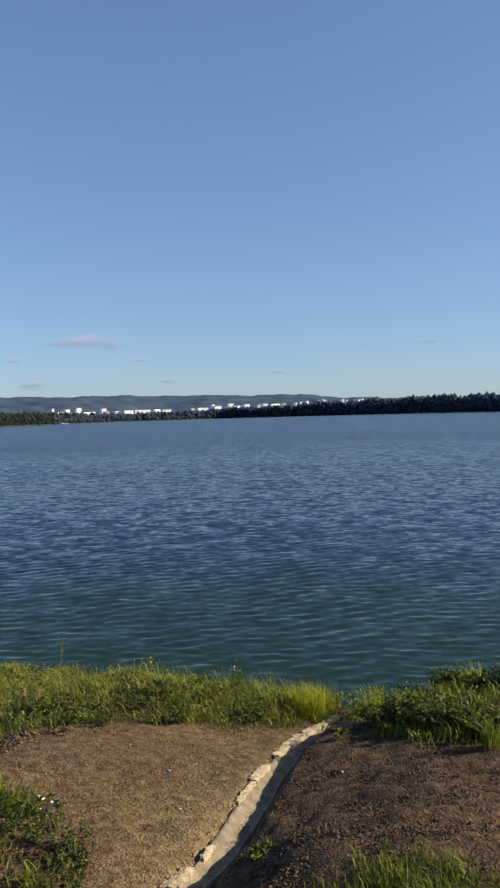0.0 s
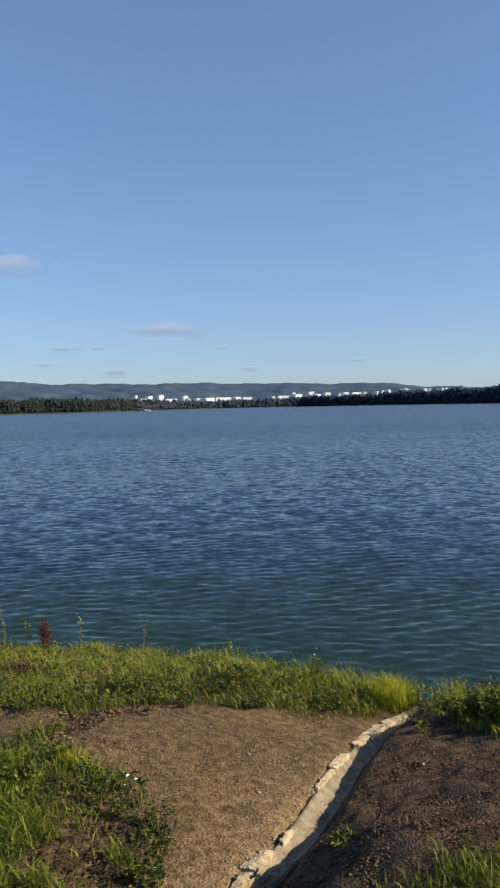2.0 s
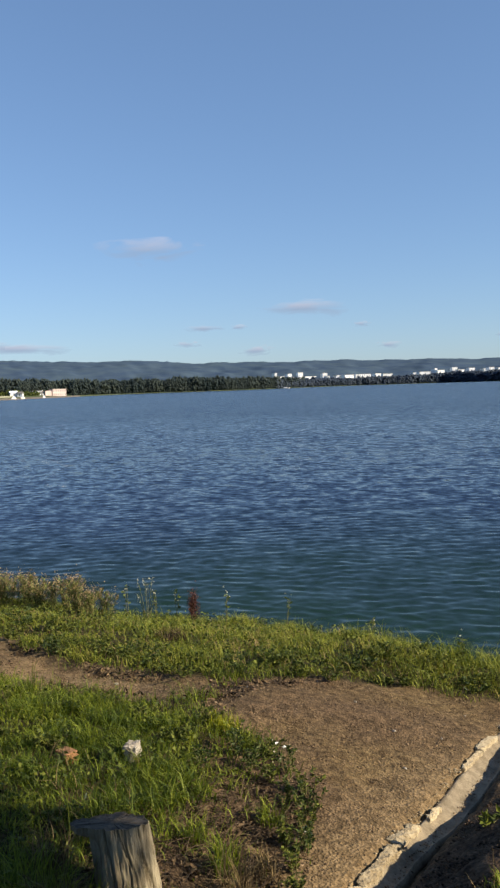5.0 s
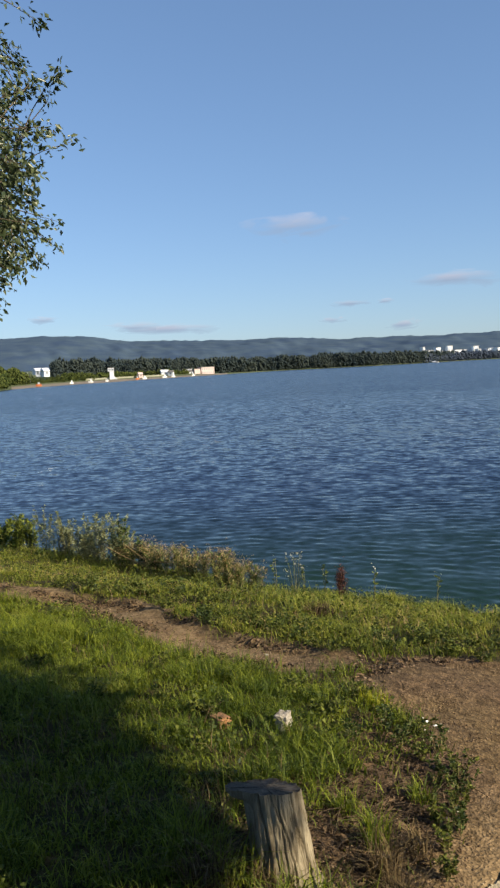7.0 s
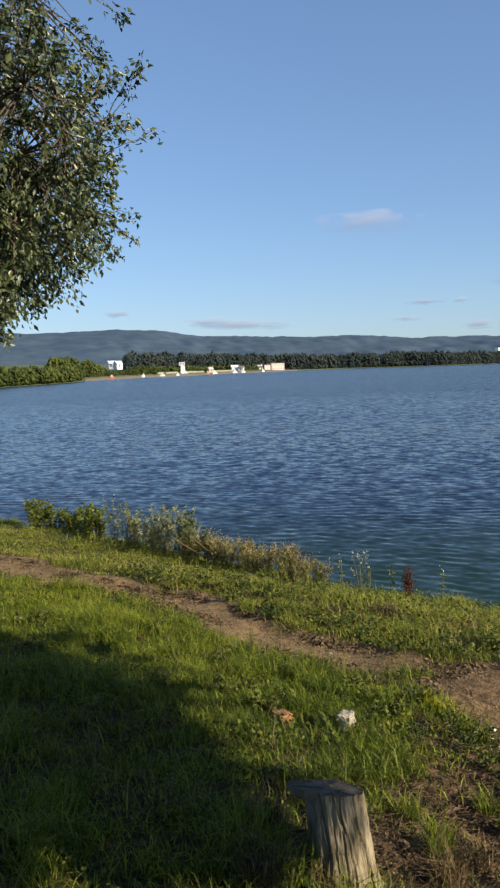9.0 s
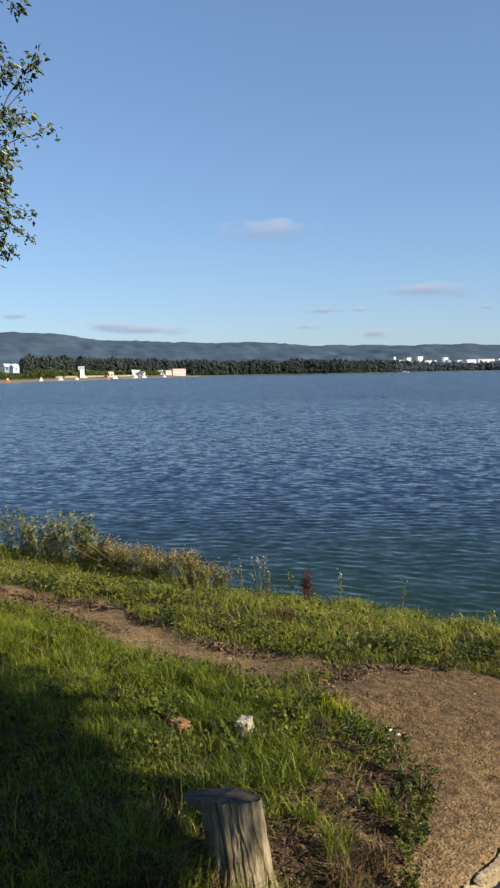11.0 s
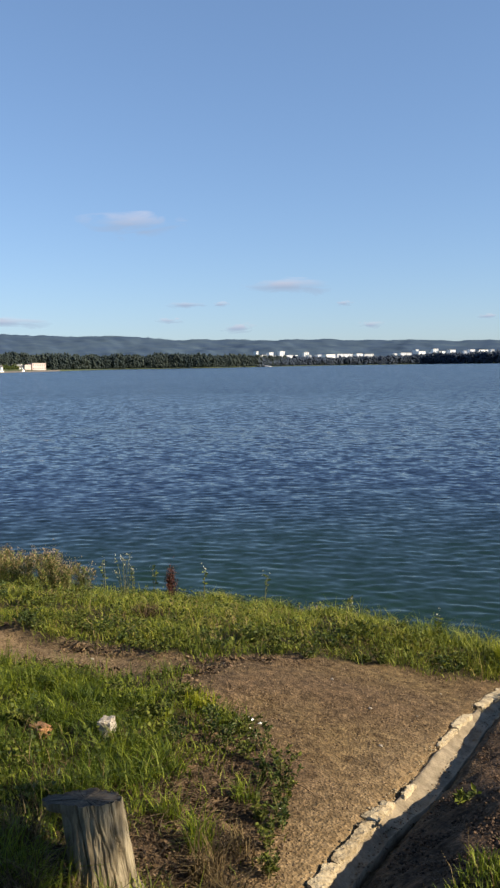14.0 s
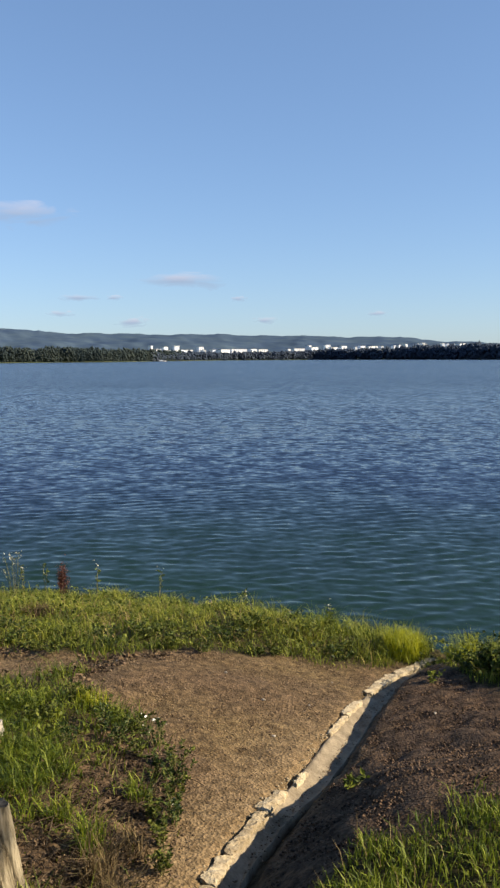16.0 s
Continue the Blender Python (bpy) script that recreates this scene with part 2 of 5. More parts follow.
def water_material():
    """Lake water: green over the shallows, dark blue further out, with small ripples."""
    m = bpy.data.materials.new("lake_water")
    m.use_nodes = True
    n, l = m.node_tree.nodes, m.node_tree.links
    p = n["Principled BSDF"]
    geo = n.new("ShaderNodeNewGeometry")
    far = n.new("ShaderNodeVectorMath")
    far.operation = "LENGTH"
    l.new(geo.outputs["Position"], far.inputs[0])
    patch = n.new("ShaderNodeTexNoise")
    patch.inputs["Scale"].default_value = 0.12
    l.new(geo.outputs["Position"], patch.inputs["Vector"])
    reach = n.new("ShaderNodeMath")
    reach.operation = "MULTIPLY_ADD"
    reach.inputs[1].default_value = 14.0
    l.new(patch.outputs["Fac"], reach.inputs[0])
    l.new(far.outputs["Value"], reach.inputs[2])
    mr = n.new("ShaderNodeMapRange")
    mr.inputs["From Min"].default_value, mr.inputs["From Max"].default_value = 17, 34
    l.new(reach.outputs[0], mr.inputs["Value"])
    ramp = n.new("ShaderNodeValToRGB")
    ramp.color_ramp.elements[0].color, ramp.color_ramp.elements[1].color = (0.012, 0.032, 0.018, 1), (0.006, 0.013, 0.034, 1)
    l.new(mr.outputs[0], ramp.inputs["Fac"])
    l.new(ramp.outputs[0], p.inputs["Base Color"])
    p.inputs["IOR"].default_value, p.inputs["Specular IOR Level"].default_value = 1.33, 0.17
    calm = n.new("ShaderNodeMapRange")
    calm.inputs["From Min"].default_value, calm.inputs["From Max"].default_value = 10, 120
    calm.inputs["To Min"].default_value, calm.inputs["To Max"].default_value = 0.05, 0.22
    l.new(far.outputs["Value"], calm.inputs["Value"])
    l.new(calm.outputs[0], p.inputs["Roughness"])
    # ripple normals tilted towards the camera's side, more with distance, to darken its view
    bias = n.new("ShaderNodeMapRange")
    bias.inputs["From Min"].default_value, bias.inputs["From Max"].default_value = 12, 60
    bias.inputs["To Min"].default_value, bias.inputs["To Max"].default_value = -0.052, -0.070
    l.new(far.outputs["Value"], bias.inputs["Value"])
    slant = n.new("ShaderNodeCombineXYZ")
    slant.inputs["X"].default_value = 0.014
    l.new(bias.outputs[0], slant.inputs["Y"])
    view_tilt = n.new("ShaderNodeVectorMath")
    l.new(slant.outputs[0], view_tilt.inputs[1])
    l.new(geo.outputs["Normal"], view_tilt.inputs[0])
    last = view_tilt.outputs[0]
    swell = n.new("ShaderNodeMapRange")
    swell.inputs["From Min"].default_value, swell.inputs["From Max"].default_value = 12, 45
    swell.inputs["To Min"].default_value, swell.inputs["To Max"].default_value = 0.46, 1.0
    l.new(far.outputs["Value"], swell.inputs["Value"])
    for scale, kx, ky, long in ((0.05, 0.02, 0.04, 0.7), (0.9, 0.06, 0.12, 1.0), (2.0, 0.16, 0.40, 0.9), (4.6, 0.20, 0.40, 0.9)):
        mp = n.new("ShaderNodeMapping")
        mp.inputs["Scale"].default_value = (long, 1, 1)
        mp.inputs["Rotation"].default_value = (0, 0, radians(-7))
        l.new(geo.outputs["Position"], mp.inputs["Vector"])
        t = n.new("ShaderNodeTexNoise")
        t.inputs["Scale"].default_value, t.inputs["Detail"].default_value = scale, 2
        l.new(mp.outputs[0], t.inputs["Vector"])
        # slopes skewed towards the camera's side, for dark dashes on the water
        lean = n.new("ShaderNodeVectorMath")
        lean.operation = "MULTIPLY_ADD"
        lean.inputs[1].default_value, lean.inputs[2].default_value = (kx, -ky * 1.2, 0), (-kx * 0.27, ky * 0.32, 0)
        peaked = n.new("ShaderNodeVectorMath")
        peaked.operation = "MULTIPLY"
        l.new(t.outputs["Color"], peaked.inputs[0])
        l.new(t.outputs["Color"], peaked.inputs[1])
        l.new(peaked.outputs[0], lean.inputs[0])
        less = n.new("ShaderNodeVectorMath")
        less.operation = "SCALE"
        l.new(lean.outputs[0], less.inputs[0])
        l.new(swell.outputs[0], less.inputs["Scale"])
        add = n.new("ShaderNodeVectorMath")
        l.new(last, add.inputs[0])
        l.new(less.outputs[0], add.inputs[1])
        last = add.outputs[0]
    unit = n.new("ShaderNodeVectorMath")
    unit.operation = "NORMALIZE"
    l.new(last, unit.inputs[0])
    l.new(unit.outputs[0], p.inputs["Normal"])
    return m


# ---- mesh helpers ----
def mesh_from(name, verts, faces, mat, smooth=False):
    """A mesh from arrays: verts (n, 3), faces a list of index arrays of one width each."""
    me = bpy.data.meshes.new(name)
    verts = np.asarray(verts, np.float32)
    faces = [np.asarray(f, np.int32) for f in faces if len(f)]
    loops = np.concatenate([f.ravel() for f in faces])
    sizes = np.concatenate([np.full(len(f), f.shape[1], np.int32) for f in faces])
    me.vertices.add(len(verts))
    me.vertices.foreach_set("co", verts.ravel())
    me.loops.add(len(loops))
    me.loops.foreach_set("vertex_index", loops)
    me.polygons.add(len(sizes))
    me.polygons.foreach_set("loop_start", np.concatenate([[0], np.cumsum(sizes)[:-1]]).astype(np.int32))
    if smooth:
        me.polygons.foreach_set("use_smooth", np.ones(len(sizes), bool))
    me.update(calc_edges=True)
    me.validate()
    me.materials.append(mat)
    return me


def part(name, data, mat, parent, label=""):
    """A mesh object under a thing or part, from a bmesh or a finished mesh."""
    if isinstance(data, bmesh.types.BMesh):
        me = bpy.data.meshes.new(name)
        data.to_mesh(me)
        data.free()
        me.materials.append(mat)
        data = me
    ob = new(name, data)
    ob.parent = parent
    return tagged(ob, label) if label else ob


def thing(name, place, label, category, group="", kind=""):
    ob = new(name)
    ob.location = place
    ob.empty_display_size = 0.1
    return tagged(ob, label, category, group, kind)


def box(bm, lo, hi, bevel=0.0):
    r = bmesh.ops.create_cube(bm, size=1.0)
    for v in r["verts"]:
        v.co = Vector([lo[i] + (v.co[i] + 0.5) * (hi[i] - lo[i]) for i in range(3)])
    if bevel:
        bmesh.ops.bevel(bm, geom=list({e for v in r["verts"] for e in v.link_edges}), offset=bevel, segments=2, affect="EDGES")
    return bm


def grid_faces(rows, cols):
    i = (np.arange(rows - 1)[:, None] * cols + np.arange(cols - 1)).ravel()
    return np.stack([i, i + 1, i + cols + 1, i + cols], 1)


def tube(path, radii, sides=7):
    """Verts and faces of a tapered tube along a path."""
    path, radii = np.asarray(path, float), np.asarray(radii, float)
    ways = np.gradient(path, axis=0)
    ways /= np.linalg.norm(ways, axis=1)[:, None] + 1e-9
    ref = np.where(np.abs(ways[:, 2:3]) > 0.9, [[1.0, 0, 0]], [[0, 0, 1.0]])
    u = np.cross(ways, ref)
    u /= np.linalg.norm(u, axis=1)[:, None]
    w = np.cross(ways, u)
    a = np.linspace(0, 2 * np.pi, sides, endpoint=False)
    ring = np.cos(a)[None, :, None] * u[:, None] + np.sin(a)[None, :, None] * w[:, None]
    verts = (path[:, None] + ring * radii[:, None, None]).reshape(-1, 3)
    k = np.arange(len(path) - 1)[:, None] * sides
    j = np.arange(sides)
    faces = np.stack([k + j, k + (j + 1) % sides, k + sides + (j + 1) % sides, k + sides + j], -1).reshape(-1, 4)
    return verts, faces


def merged(pieces):
    """One pair of arrays from many (verts, faces)."""
    vs, fs, at = [], [], 0
    for v, f in pieces:
        vs.append(v)
        fs.append(np.asarray(f) + at)
        at += len(v)
    return np.concatenate(vs), np.concatenate(fs)


def blades(base, height, width, lean, rng, droop=0.15):
    """Curved grass blades: verts, quads and triangles for one blade at each base point."""
    n = len(base)
    a = rng.uniform(0, 2 * np.pi, n)
    out = np.stack([np.cos(a), np.sin(a), 0 * a], 1)
    b = a + np.pi / 2 + rng.normal(0, 0.5, n)
    side = np.stack([np.cos(b), np.sin(b), 0 * b], 1) * (width * 0.5)[:, None]
    up = np.array([0, 0, 1.0])
    mid = base + out * (height * lean * 0.3)[:, None] + up * (height * 0.58)[:, None]
    tip = base + out * (height * lean)[:, None] + up * (height * (1.0 - droop * lean))[:, None]
    v = np.stack([base - side, base + side, mid - side * 0.8, mid + side * 0.8, tip], 1).reshape(-1, 3)
    k = np.arange(n)[:, None] * 5
    return v, k + np.array([0, 1, 3, 2]), k + np.array([2, 3, 4])


def leaves(place, way, length, width, rng):
    """Folded pointed leaves: verts and triangles; way is each leaf's direction."""
    n = len(place)
    way = way / (np.linalg.norm(way, axis=1)[:, None] + 1e-9)
    side = np.cross(way, rng.normal(0, 1, (n, 3)))
    side /= np.linalg.norm(side, axis=1)[:, None] + 1e-9
    nor = np.cross(side, way)
    L, w = length[:, None], width[:, None] * 0.5
    v = np.stack([place, place + way * L * 0.45 + side * w + nor * w * 0.35, place + way * L - nor * L * 0.12, place + way * L * 0.45 - side * w + nor * w * 0.35], 1).reshape(-1, 3)
    k = np.arange(n)[:, None] * 4
    return v, np.concatenate([k + np.array([0, 1, 2]), k + np.array([0, 2, 3])])


def toward(turn, far, z=0.0):
    """A place so many degrees to the left of +y, so many metres off."""
    return Vector((-far * math.sin(radians(turn)), far * math.cos(radians(turn)), z))


# ---- lie of the land: heights over the water, in metres ----
def vnoise(x, y, seed=0):
    """Smooth value noise in 0..1 on a unit grid."""
    x, y = np.asarray(x, float), np.asarray(y, float)
    xi, yi = np.floor(x), np.floor(y)
    u, v = x - xi, y - yi
    u, v = u * u * (3 - 2 * u), v * v * (3 - 2 * v)

    def h(a, b):
        s = np.sin(a * 127.1 + b * 311.7 + seed * 74.7) * 43758.5453
        return s - np.floor(s)
    return (h(xi, yi) * (1 - u) + h(xi + 1, yi) * u) * (1 - v) + (h(xi, yi + 1) * (1 - u) + h(xi + 1, yi + 1) * u) * v


def step(a, b, x):
    t = np.clip((np.asarray(x, float) - a) / (b - a), 0, 1)
    return t * t * (3 - 2 * t)


def drain_x(y):
    return np.interp(y, (-3, 1.5, 3.1, 3.43, 3.75, 4.1, 4.5, 5.0, 5.65, 6.2, 6.75, 7.1, 7.3, 8), (-1.3, -0.9, -0.58, -0.52, -0.44, -0.35, -0.22, -0.10, 0.07, 0.235, 0.46, 0.69, 0.88, 1.3))


def crest_y(x):
    return np.interp(x, (-60, -20, -12, -9, -6.4, -4.7, -3, -2.3, -1.8, -1.2, -0.6, -0.1, 0.5, 0.85, 1.1, 1.5, 2.2, 4, 30), (20, 14.8, 11.9, 11.2, 10.1, 9.5, 9.5, 9.3, 8.5, 7.75, 7.4, 7.35, 7.3, 7.4, 7.1, 6.9, 6.85, 7.3, 12))


def bank_low(x):
    return np.interp(x, (-30, -8, -7, -6, -5.1, -4.4, -3.4, -2.9, -2.2, -1.7, -1.1, -0.6, -0.17, 0.22, 0.53, 0.72, 0.97, 1.4, 1.6, 6), (11, 7.5, 7.15, 7.0, 7.0, 6.74, 6.2, 6.12, 5.92, 5.95, 6.36, 6.58, 6.64, 6.72, 6.98, 6.8, 5.7, 5.35, 5.2, 5.0))


def path_low(x):
    return np.interp(x, (-30, -8, -6.3, -5.6, -4.8, -3.85, -3.25, -2.8, -2.25, -2), (10, 6.7, 6.34, 6.6, 6.24, 5.8, 5.54, 5.36, 5.33, 5.49))


def land(x, y):
    x, y = np.asarray(x, float), np.asarray(y, float)
    yc = crest_y(x)
    yy = np.minimum(y, yc)
    d = x - drain_x(yy)
    side = np.where(d < 0, 0.16 * np.minimum(-d, 1.6), 0.22 * np.minimum(d, 1.1))
    z = 2.12 - 0.12 * yy + side * step(9.5, 7.5, yy) + 0.05 * step(-2, -6, x)
    z = z + 0.06 * (vnoise(x * 0.9, y * 0.9, 1) - 0.5) + 0.03 * (vnoise(x * 3, y * 3, 2) - 0.5)
    gully = step(-0.1, -0.06, d) * step(0.16, 0.08, d) * step(7.6, 6.7, yy)
    z = z - 0.11 * gully + (0.06 * step(5.2, 6.1, yy) * step(0.07, 0.2, d) * step(0.9, 0.4, d) + 0.16 * step(4.7, 3.7, yy) * step(0.07, 0.65, d) * step(2.4, 1.2, d)) * step(7.3, 6.6, yy)
    path = step(0.15, 0.0, np.abs(y - 0.5 * (bank_low(x) + path_low(x))) - 0.2) * step(-1.8, -2.6, x)
    z = z - 0.05 * path
    over = np.maximum(y - yc, 0)
    return np.maximum(z - 0.47 * over * over / (over + 0.35), -2.5 - 0.004 * over)


# ---- ground and water ----
def lawn_edge(y):
    """How far the grass on the landward side of the path reaches to the drain."""
    return np.interp(y, (0, 2.6, 3.3, 3.66, 4.07, 4.5, 4.75, 4.95, 5.5, 6.5), (-0.95, -0.85, -0.79, -0.81, -0.88, -1.0, -1.3, -1.68, -1.98, -2.3))


def near_edge(x):
    """Upper edge of the grass beyond the drain."""
    return np.interp(x, (-0.55, -0.3, -0.02, 0.2, 0.4, 0.66, 1.2, 2.5), (2.1, 2.7, 3.05, 3.26, 3.42, 3.36, 3.3, 3.7))


def grass_cover(x, y):
    """0 to 1: how thick the grass stands at a place."""
    wob = 0.25 * (vnoise(x * 3.1, y * 3.1, 5) - 0.5) + 0.16 * (vnoise(x * 9, y * 9, 6) - 0.5)
    bank = step(-0.05, 0.25, y - bank_low(x) + wob) * step(1.9, 1.2, y - crest_y(x))
    lawn = step(-0.02, 0.3, np.minimum(path_low(x) - y, lawn_edge(y) - x) + wob)
    soil = step(-0.02, 0.2, np.minimum(np.minimum(x + 1.6, -0.7 - x), np.minimum(y - 2.4, 4.62 - y)) + 1.2 * wob)
    lawn = lawn * (1 - 0.95 * soil)
    over = np.where(x > drain_x(y) + 0.48 + 0.2 * (vnoise(x * 5, y * 5, 7) - 0.3), step(-0.02, 0.25, near_edge(x) - y + wob), 0)
    return np.clip(bank + lawn + over, 0, 1)


def axis_steps(lo, hi, fine, coarse):
    return np.concatenate([[-c for c in coarse[::-1] if -c < lo], np.arange(lo, hi, fine), [c for c in coarse if c > hi]])


FAR = [14, 16, 19, 24, 30, 40, 60, 100, 200, 500, 1500, 4500]
gx, gy = axis_steps(-10.5, 4.2, 0.055, [5, 6, 7.5, 9] + FAR), axis_steps(1.6, 11.5, 0.055, [0, 1, 3, 6, 9] + FAR)
X, Y = np.meshgrid(gx, gy)
Z = land(X, Y)
cover = grass_cover(X, Y)
humus = step(0.0, 0.3, np.minimum(np.minimum(X + 1.7, -0.72 - X), np.minimum(Y - 2.2, 4.6 - Y)) + 0.5 * (vnoise(X * 4, Y * 4, 9) - 0.5))
dug = np.maximum(step(0.05, 0.35, X - drain_x(Y)) * (1 - cover), 0.75 * humus)
rough = 0.012 + 0.026 * dug
Z = Z + rough * (vnoise(X * 9, Y * 9, 11) - 0.5) + rough * 0.7 * (vnoise(X * 19, Y * 19, 12) - 0.5)
Z = np.where(Y > 300, -3.0, Z)
me = mesh_from("ground", np.stack([X, Y, Z], -1).reshape(-1, 3), [grid_faces(len(gy), len(gx))], ground_material(), True)
sand = step(-0.75, -0.1, X - drain_x(Y)) * step(0.12, 0.0, X - drain_x(Y)) * step(6.6, 4.2, Y) * 0.9 + 0.95 * step(-1.8, -3.2, X)
for name, values in (("dug", dug), ("turf", cover), ("sand", sand)):
    me.attributes.new(name, "FLOAT", "POINT").data.foreach_set("value", values.ravel().astype(np.float32))
ground = tagged(new("ground", me), "brown gravelly lake bank with trodden soil", "ground", kind="structure")

rng = np.random.default_rng(3)
ring = np.concatenate([np.geomspace(6.5, 48, 440), np.geomspace(49, 4300, 80)])
turn = np.radians(np.concatenate([np.linspace(-62, -21, 24), np.linspace(-20.8, 51, 310), np.linspace(51.5, 82, 20)]))
R, A = np.meshgrid(ring, turn, indexing="ij")
X, Y = -R * np.sin(A), R * np.cos(A)
Z = 0 * X
fade = step(48, 24, R)
for k in range(56):
    length = 0.13 * (0.52 / 0.13) ** rng.uniform(0, 1)
    way = np.radians(rng.normal(-82, 35))
    high = 0.0032 * length
    keep = step(0.0, 1.0, length / (R * 0.016) - 0.5)
    wave = (X * np.cos(way) + Y * np.sin(way)) * 2 * np.pi / length + rng.uniform(0, 6.28) + 2.0 * vnoise(X / 3, Y / 3, k)
    Z += high * fade * keep * (np.cos(wave) + 0.3 * np.cos(2 * wave))
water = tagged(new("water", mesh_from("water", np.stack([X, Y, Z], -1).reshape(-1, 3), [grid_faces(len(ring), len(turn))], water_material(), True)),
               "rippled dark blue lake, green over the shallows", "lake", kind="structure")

# ---- far side of the lake ----
SHORE = ((-62, 700), (-30, 800), (-17, 1000), (-12, 1250), (-6, 1500), (2, 1700), (8, 1550), (10.5, 1400), (13.5, 1150), (17, 1000), (23, 930), (25, 810), (27.5, 694), (31, 600), (35, 488), (39, 425), (41.5, 375), (43, 330), (46, 270), (50, 240), (60, 210), (82, 145))
INLAND = SHORE[:10] + ((23, 930), (27, 880), (31, 760), (35, 670), (39, 560), (41.5, 480), (43, 400), (46, 300), (50, 260), (60, 220), (82, 150))


def shore(turn):
    return np.interp(turn, [s[0] for s in SHORE], [s[1] for s in SHORE])


def inland(turn):
    """Back of the flat ground behind the water's edge."""
    return np.interp(turn, [s[0] for s in INLAND], [s[1] for s in INLAND])


def rise(turn, off):
    """Height of the land on the far side, so many metres behind the flat shore."""
    off = np.asarray(off, float)
    return -1.5 + 2.0 * step(-10, 4, off) + 0.018 * np.clip(off, 0, 900) + 0.8 * step(0, 60, off)


ta, to = np.linspace(-62, 82, 190), np.array([-30, -6, 0, 4, 10, 20, 40, 80, 150, 300, 600, 1000, 1500])
TA, TO = np.meshgrid(ta, to)
RR = np.where(TO < 1, shore(TA) + TO, inland(TA) + TO)
me = mesh_from("far_shore", np.stack([-RR * np.sin(np.radians(TA)), RR * np.cos(np.radians(TA)), np.where(TO < 1, 0.05 + 0.05 * TO, rise(TA, TO))], -1).reshape(-1, 3), [grid_faces(len(to), len(ta))], M_LAWN, True)
tagged(new("far_shore", me), "low green shore across the lake", "shore", kind="structure")

ba, bo = np.linspace(27.2, 42, 60), np.array([-9, -1, 0.3, 0.62])
TA, TO = np.meshgrid(ba, bo)
RR = shore(TA) + np.where(TO < 0, TO, TO * (inland(TA) - shore(TA)))
me = mesh_from("beach", np.stack([-RR * np.sin(np.radians(TA)), RR * np.cos(np.radians(TA)), np.where(TO < 0, 0.2 + 0.03 * TO, 0.35 + 0.5 * TO)], -1).reshape(-1, 3), [grid_faces(len(bo), len(ba))], M_SAND, True)
tagged(new("beach", me), "strip of pale sand along the far shore", "beach", kind="structure")

ha = np.concatenate([np.linspace(-62, -24, 60), np.linspace(-23.9, 55, 700), np.linspace(55.2, 82, 40)])
hs = np.linspace(0, 1, 48)
RIDGE = ((-62, 0.7), (-20, 0.75), (-12.4, 0.88), (-9.4, 0.95), (-6.4, 1.1), (-3.7, 1.42), (0, 1.4), (3, 1.53), (9, 1.66), (14, 1.7), (19, 1.75), (23, 1.98), (25, 2.0), (30, 2.15), (34, 2.3), (37, 2.72), (39, 2.82), (42, 2.8), (50, 2.6), (82, 2.4))
HA, HS = np.meshgrid(ha, hs)
top = 4 + 3900 * np.tan(np.radians(np.interp(HA, [r[0] for r in RIDGE], [r[1] for r in RIDGE])))
top = top + (7 * (vnoise(HA * 0.9, HA * 0 + 3, 21) - 0.5) + 4 * (vnoise(HA * 2.7, HA * 0 + 5, 22) - 0.5) * HS ** 6) * HS ** 2
HR = 2700 + 1200 * HS
HZ = top * HS ** 0.85 + (22 * (vnoise(HA * 0.35 + 2 * HS, HS * 3, 24) - 0.5) + 9 * (vnoise(HA * 1.3 - HS * 3, HS * 7, 26) - 0.5)) * HS * (1 - HS) * 4 + 1.2 * (vnoise(HA * 8, HS * 0, 25) - 0.5) * HS ** 40
me = mesh_from("wooded_hills", np.stack([-HR * np.sin(np.radians(HA)), HR * np.cos(np.radians(HA)), HZ], -1).reshape(-1, 3), [grid_faces(len(hs), len(ha))], M_HILL_HAZE, True)
tagged(new("wooded_hills", me), "long wooded hills on the horizon, coloured blue for haze", "hills", kind="structure")


OCTA = np.array([(1, 0, 0), (-1, 0, 0), (0, 1, 0), (0, -1, 0), (0, 0, 1), (0, 0, -1)], float)
OCTA_TRIS = np.array([(0, 2, 4), (2, 1, 4), (1, 3, 4), (3, 0, 4), (2, 0, 5), (1, 2, 5), (3, 1, 5), (0, 3, 5)])


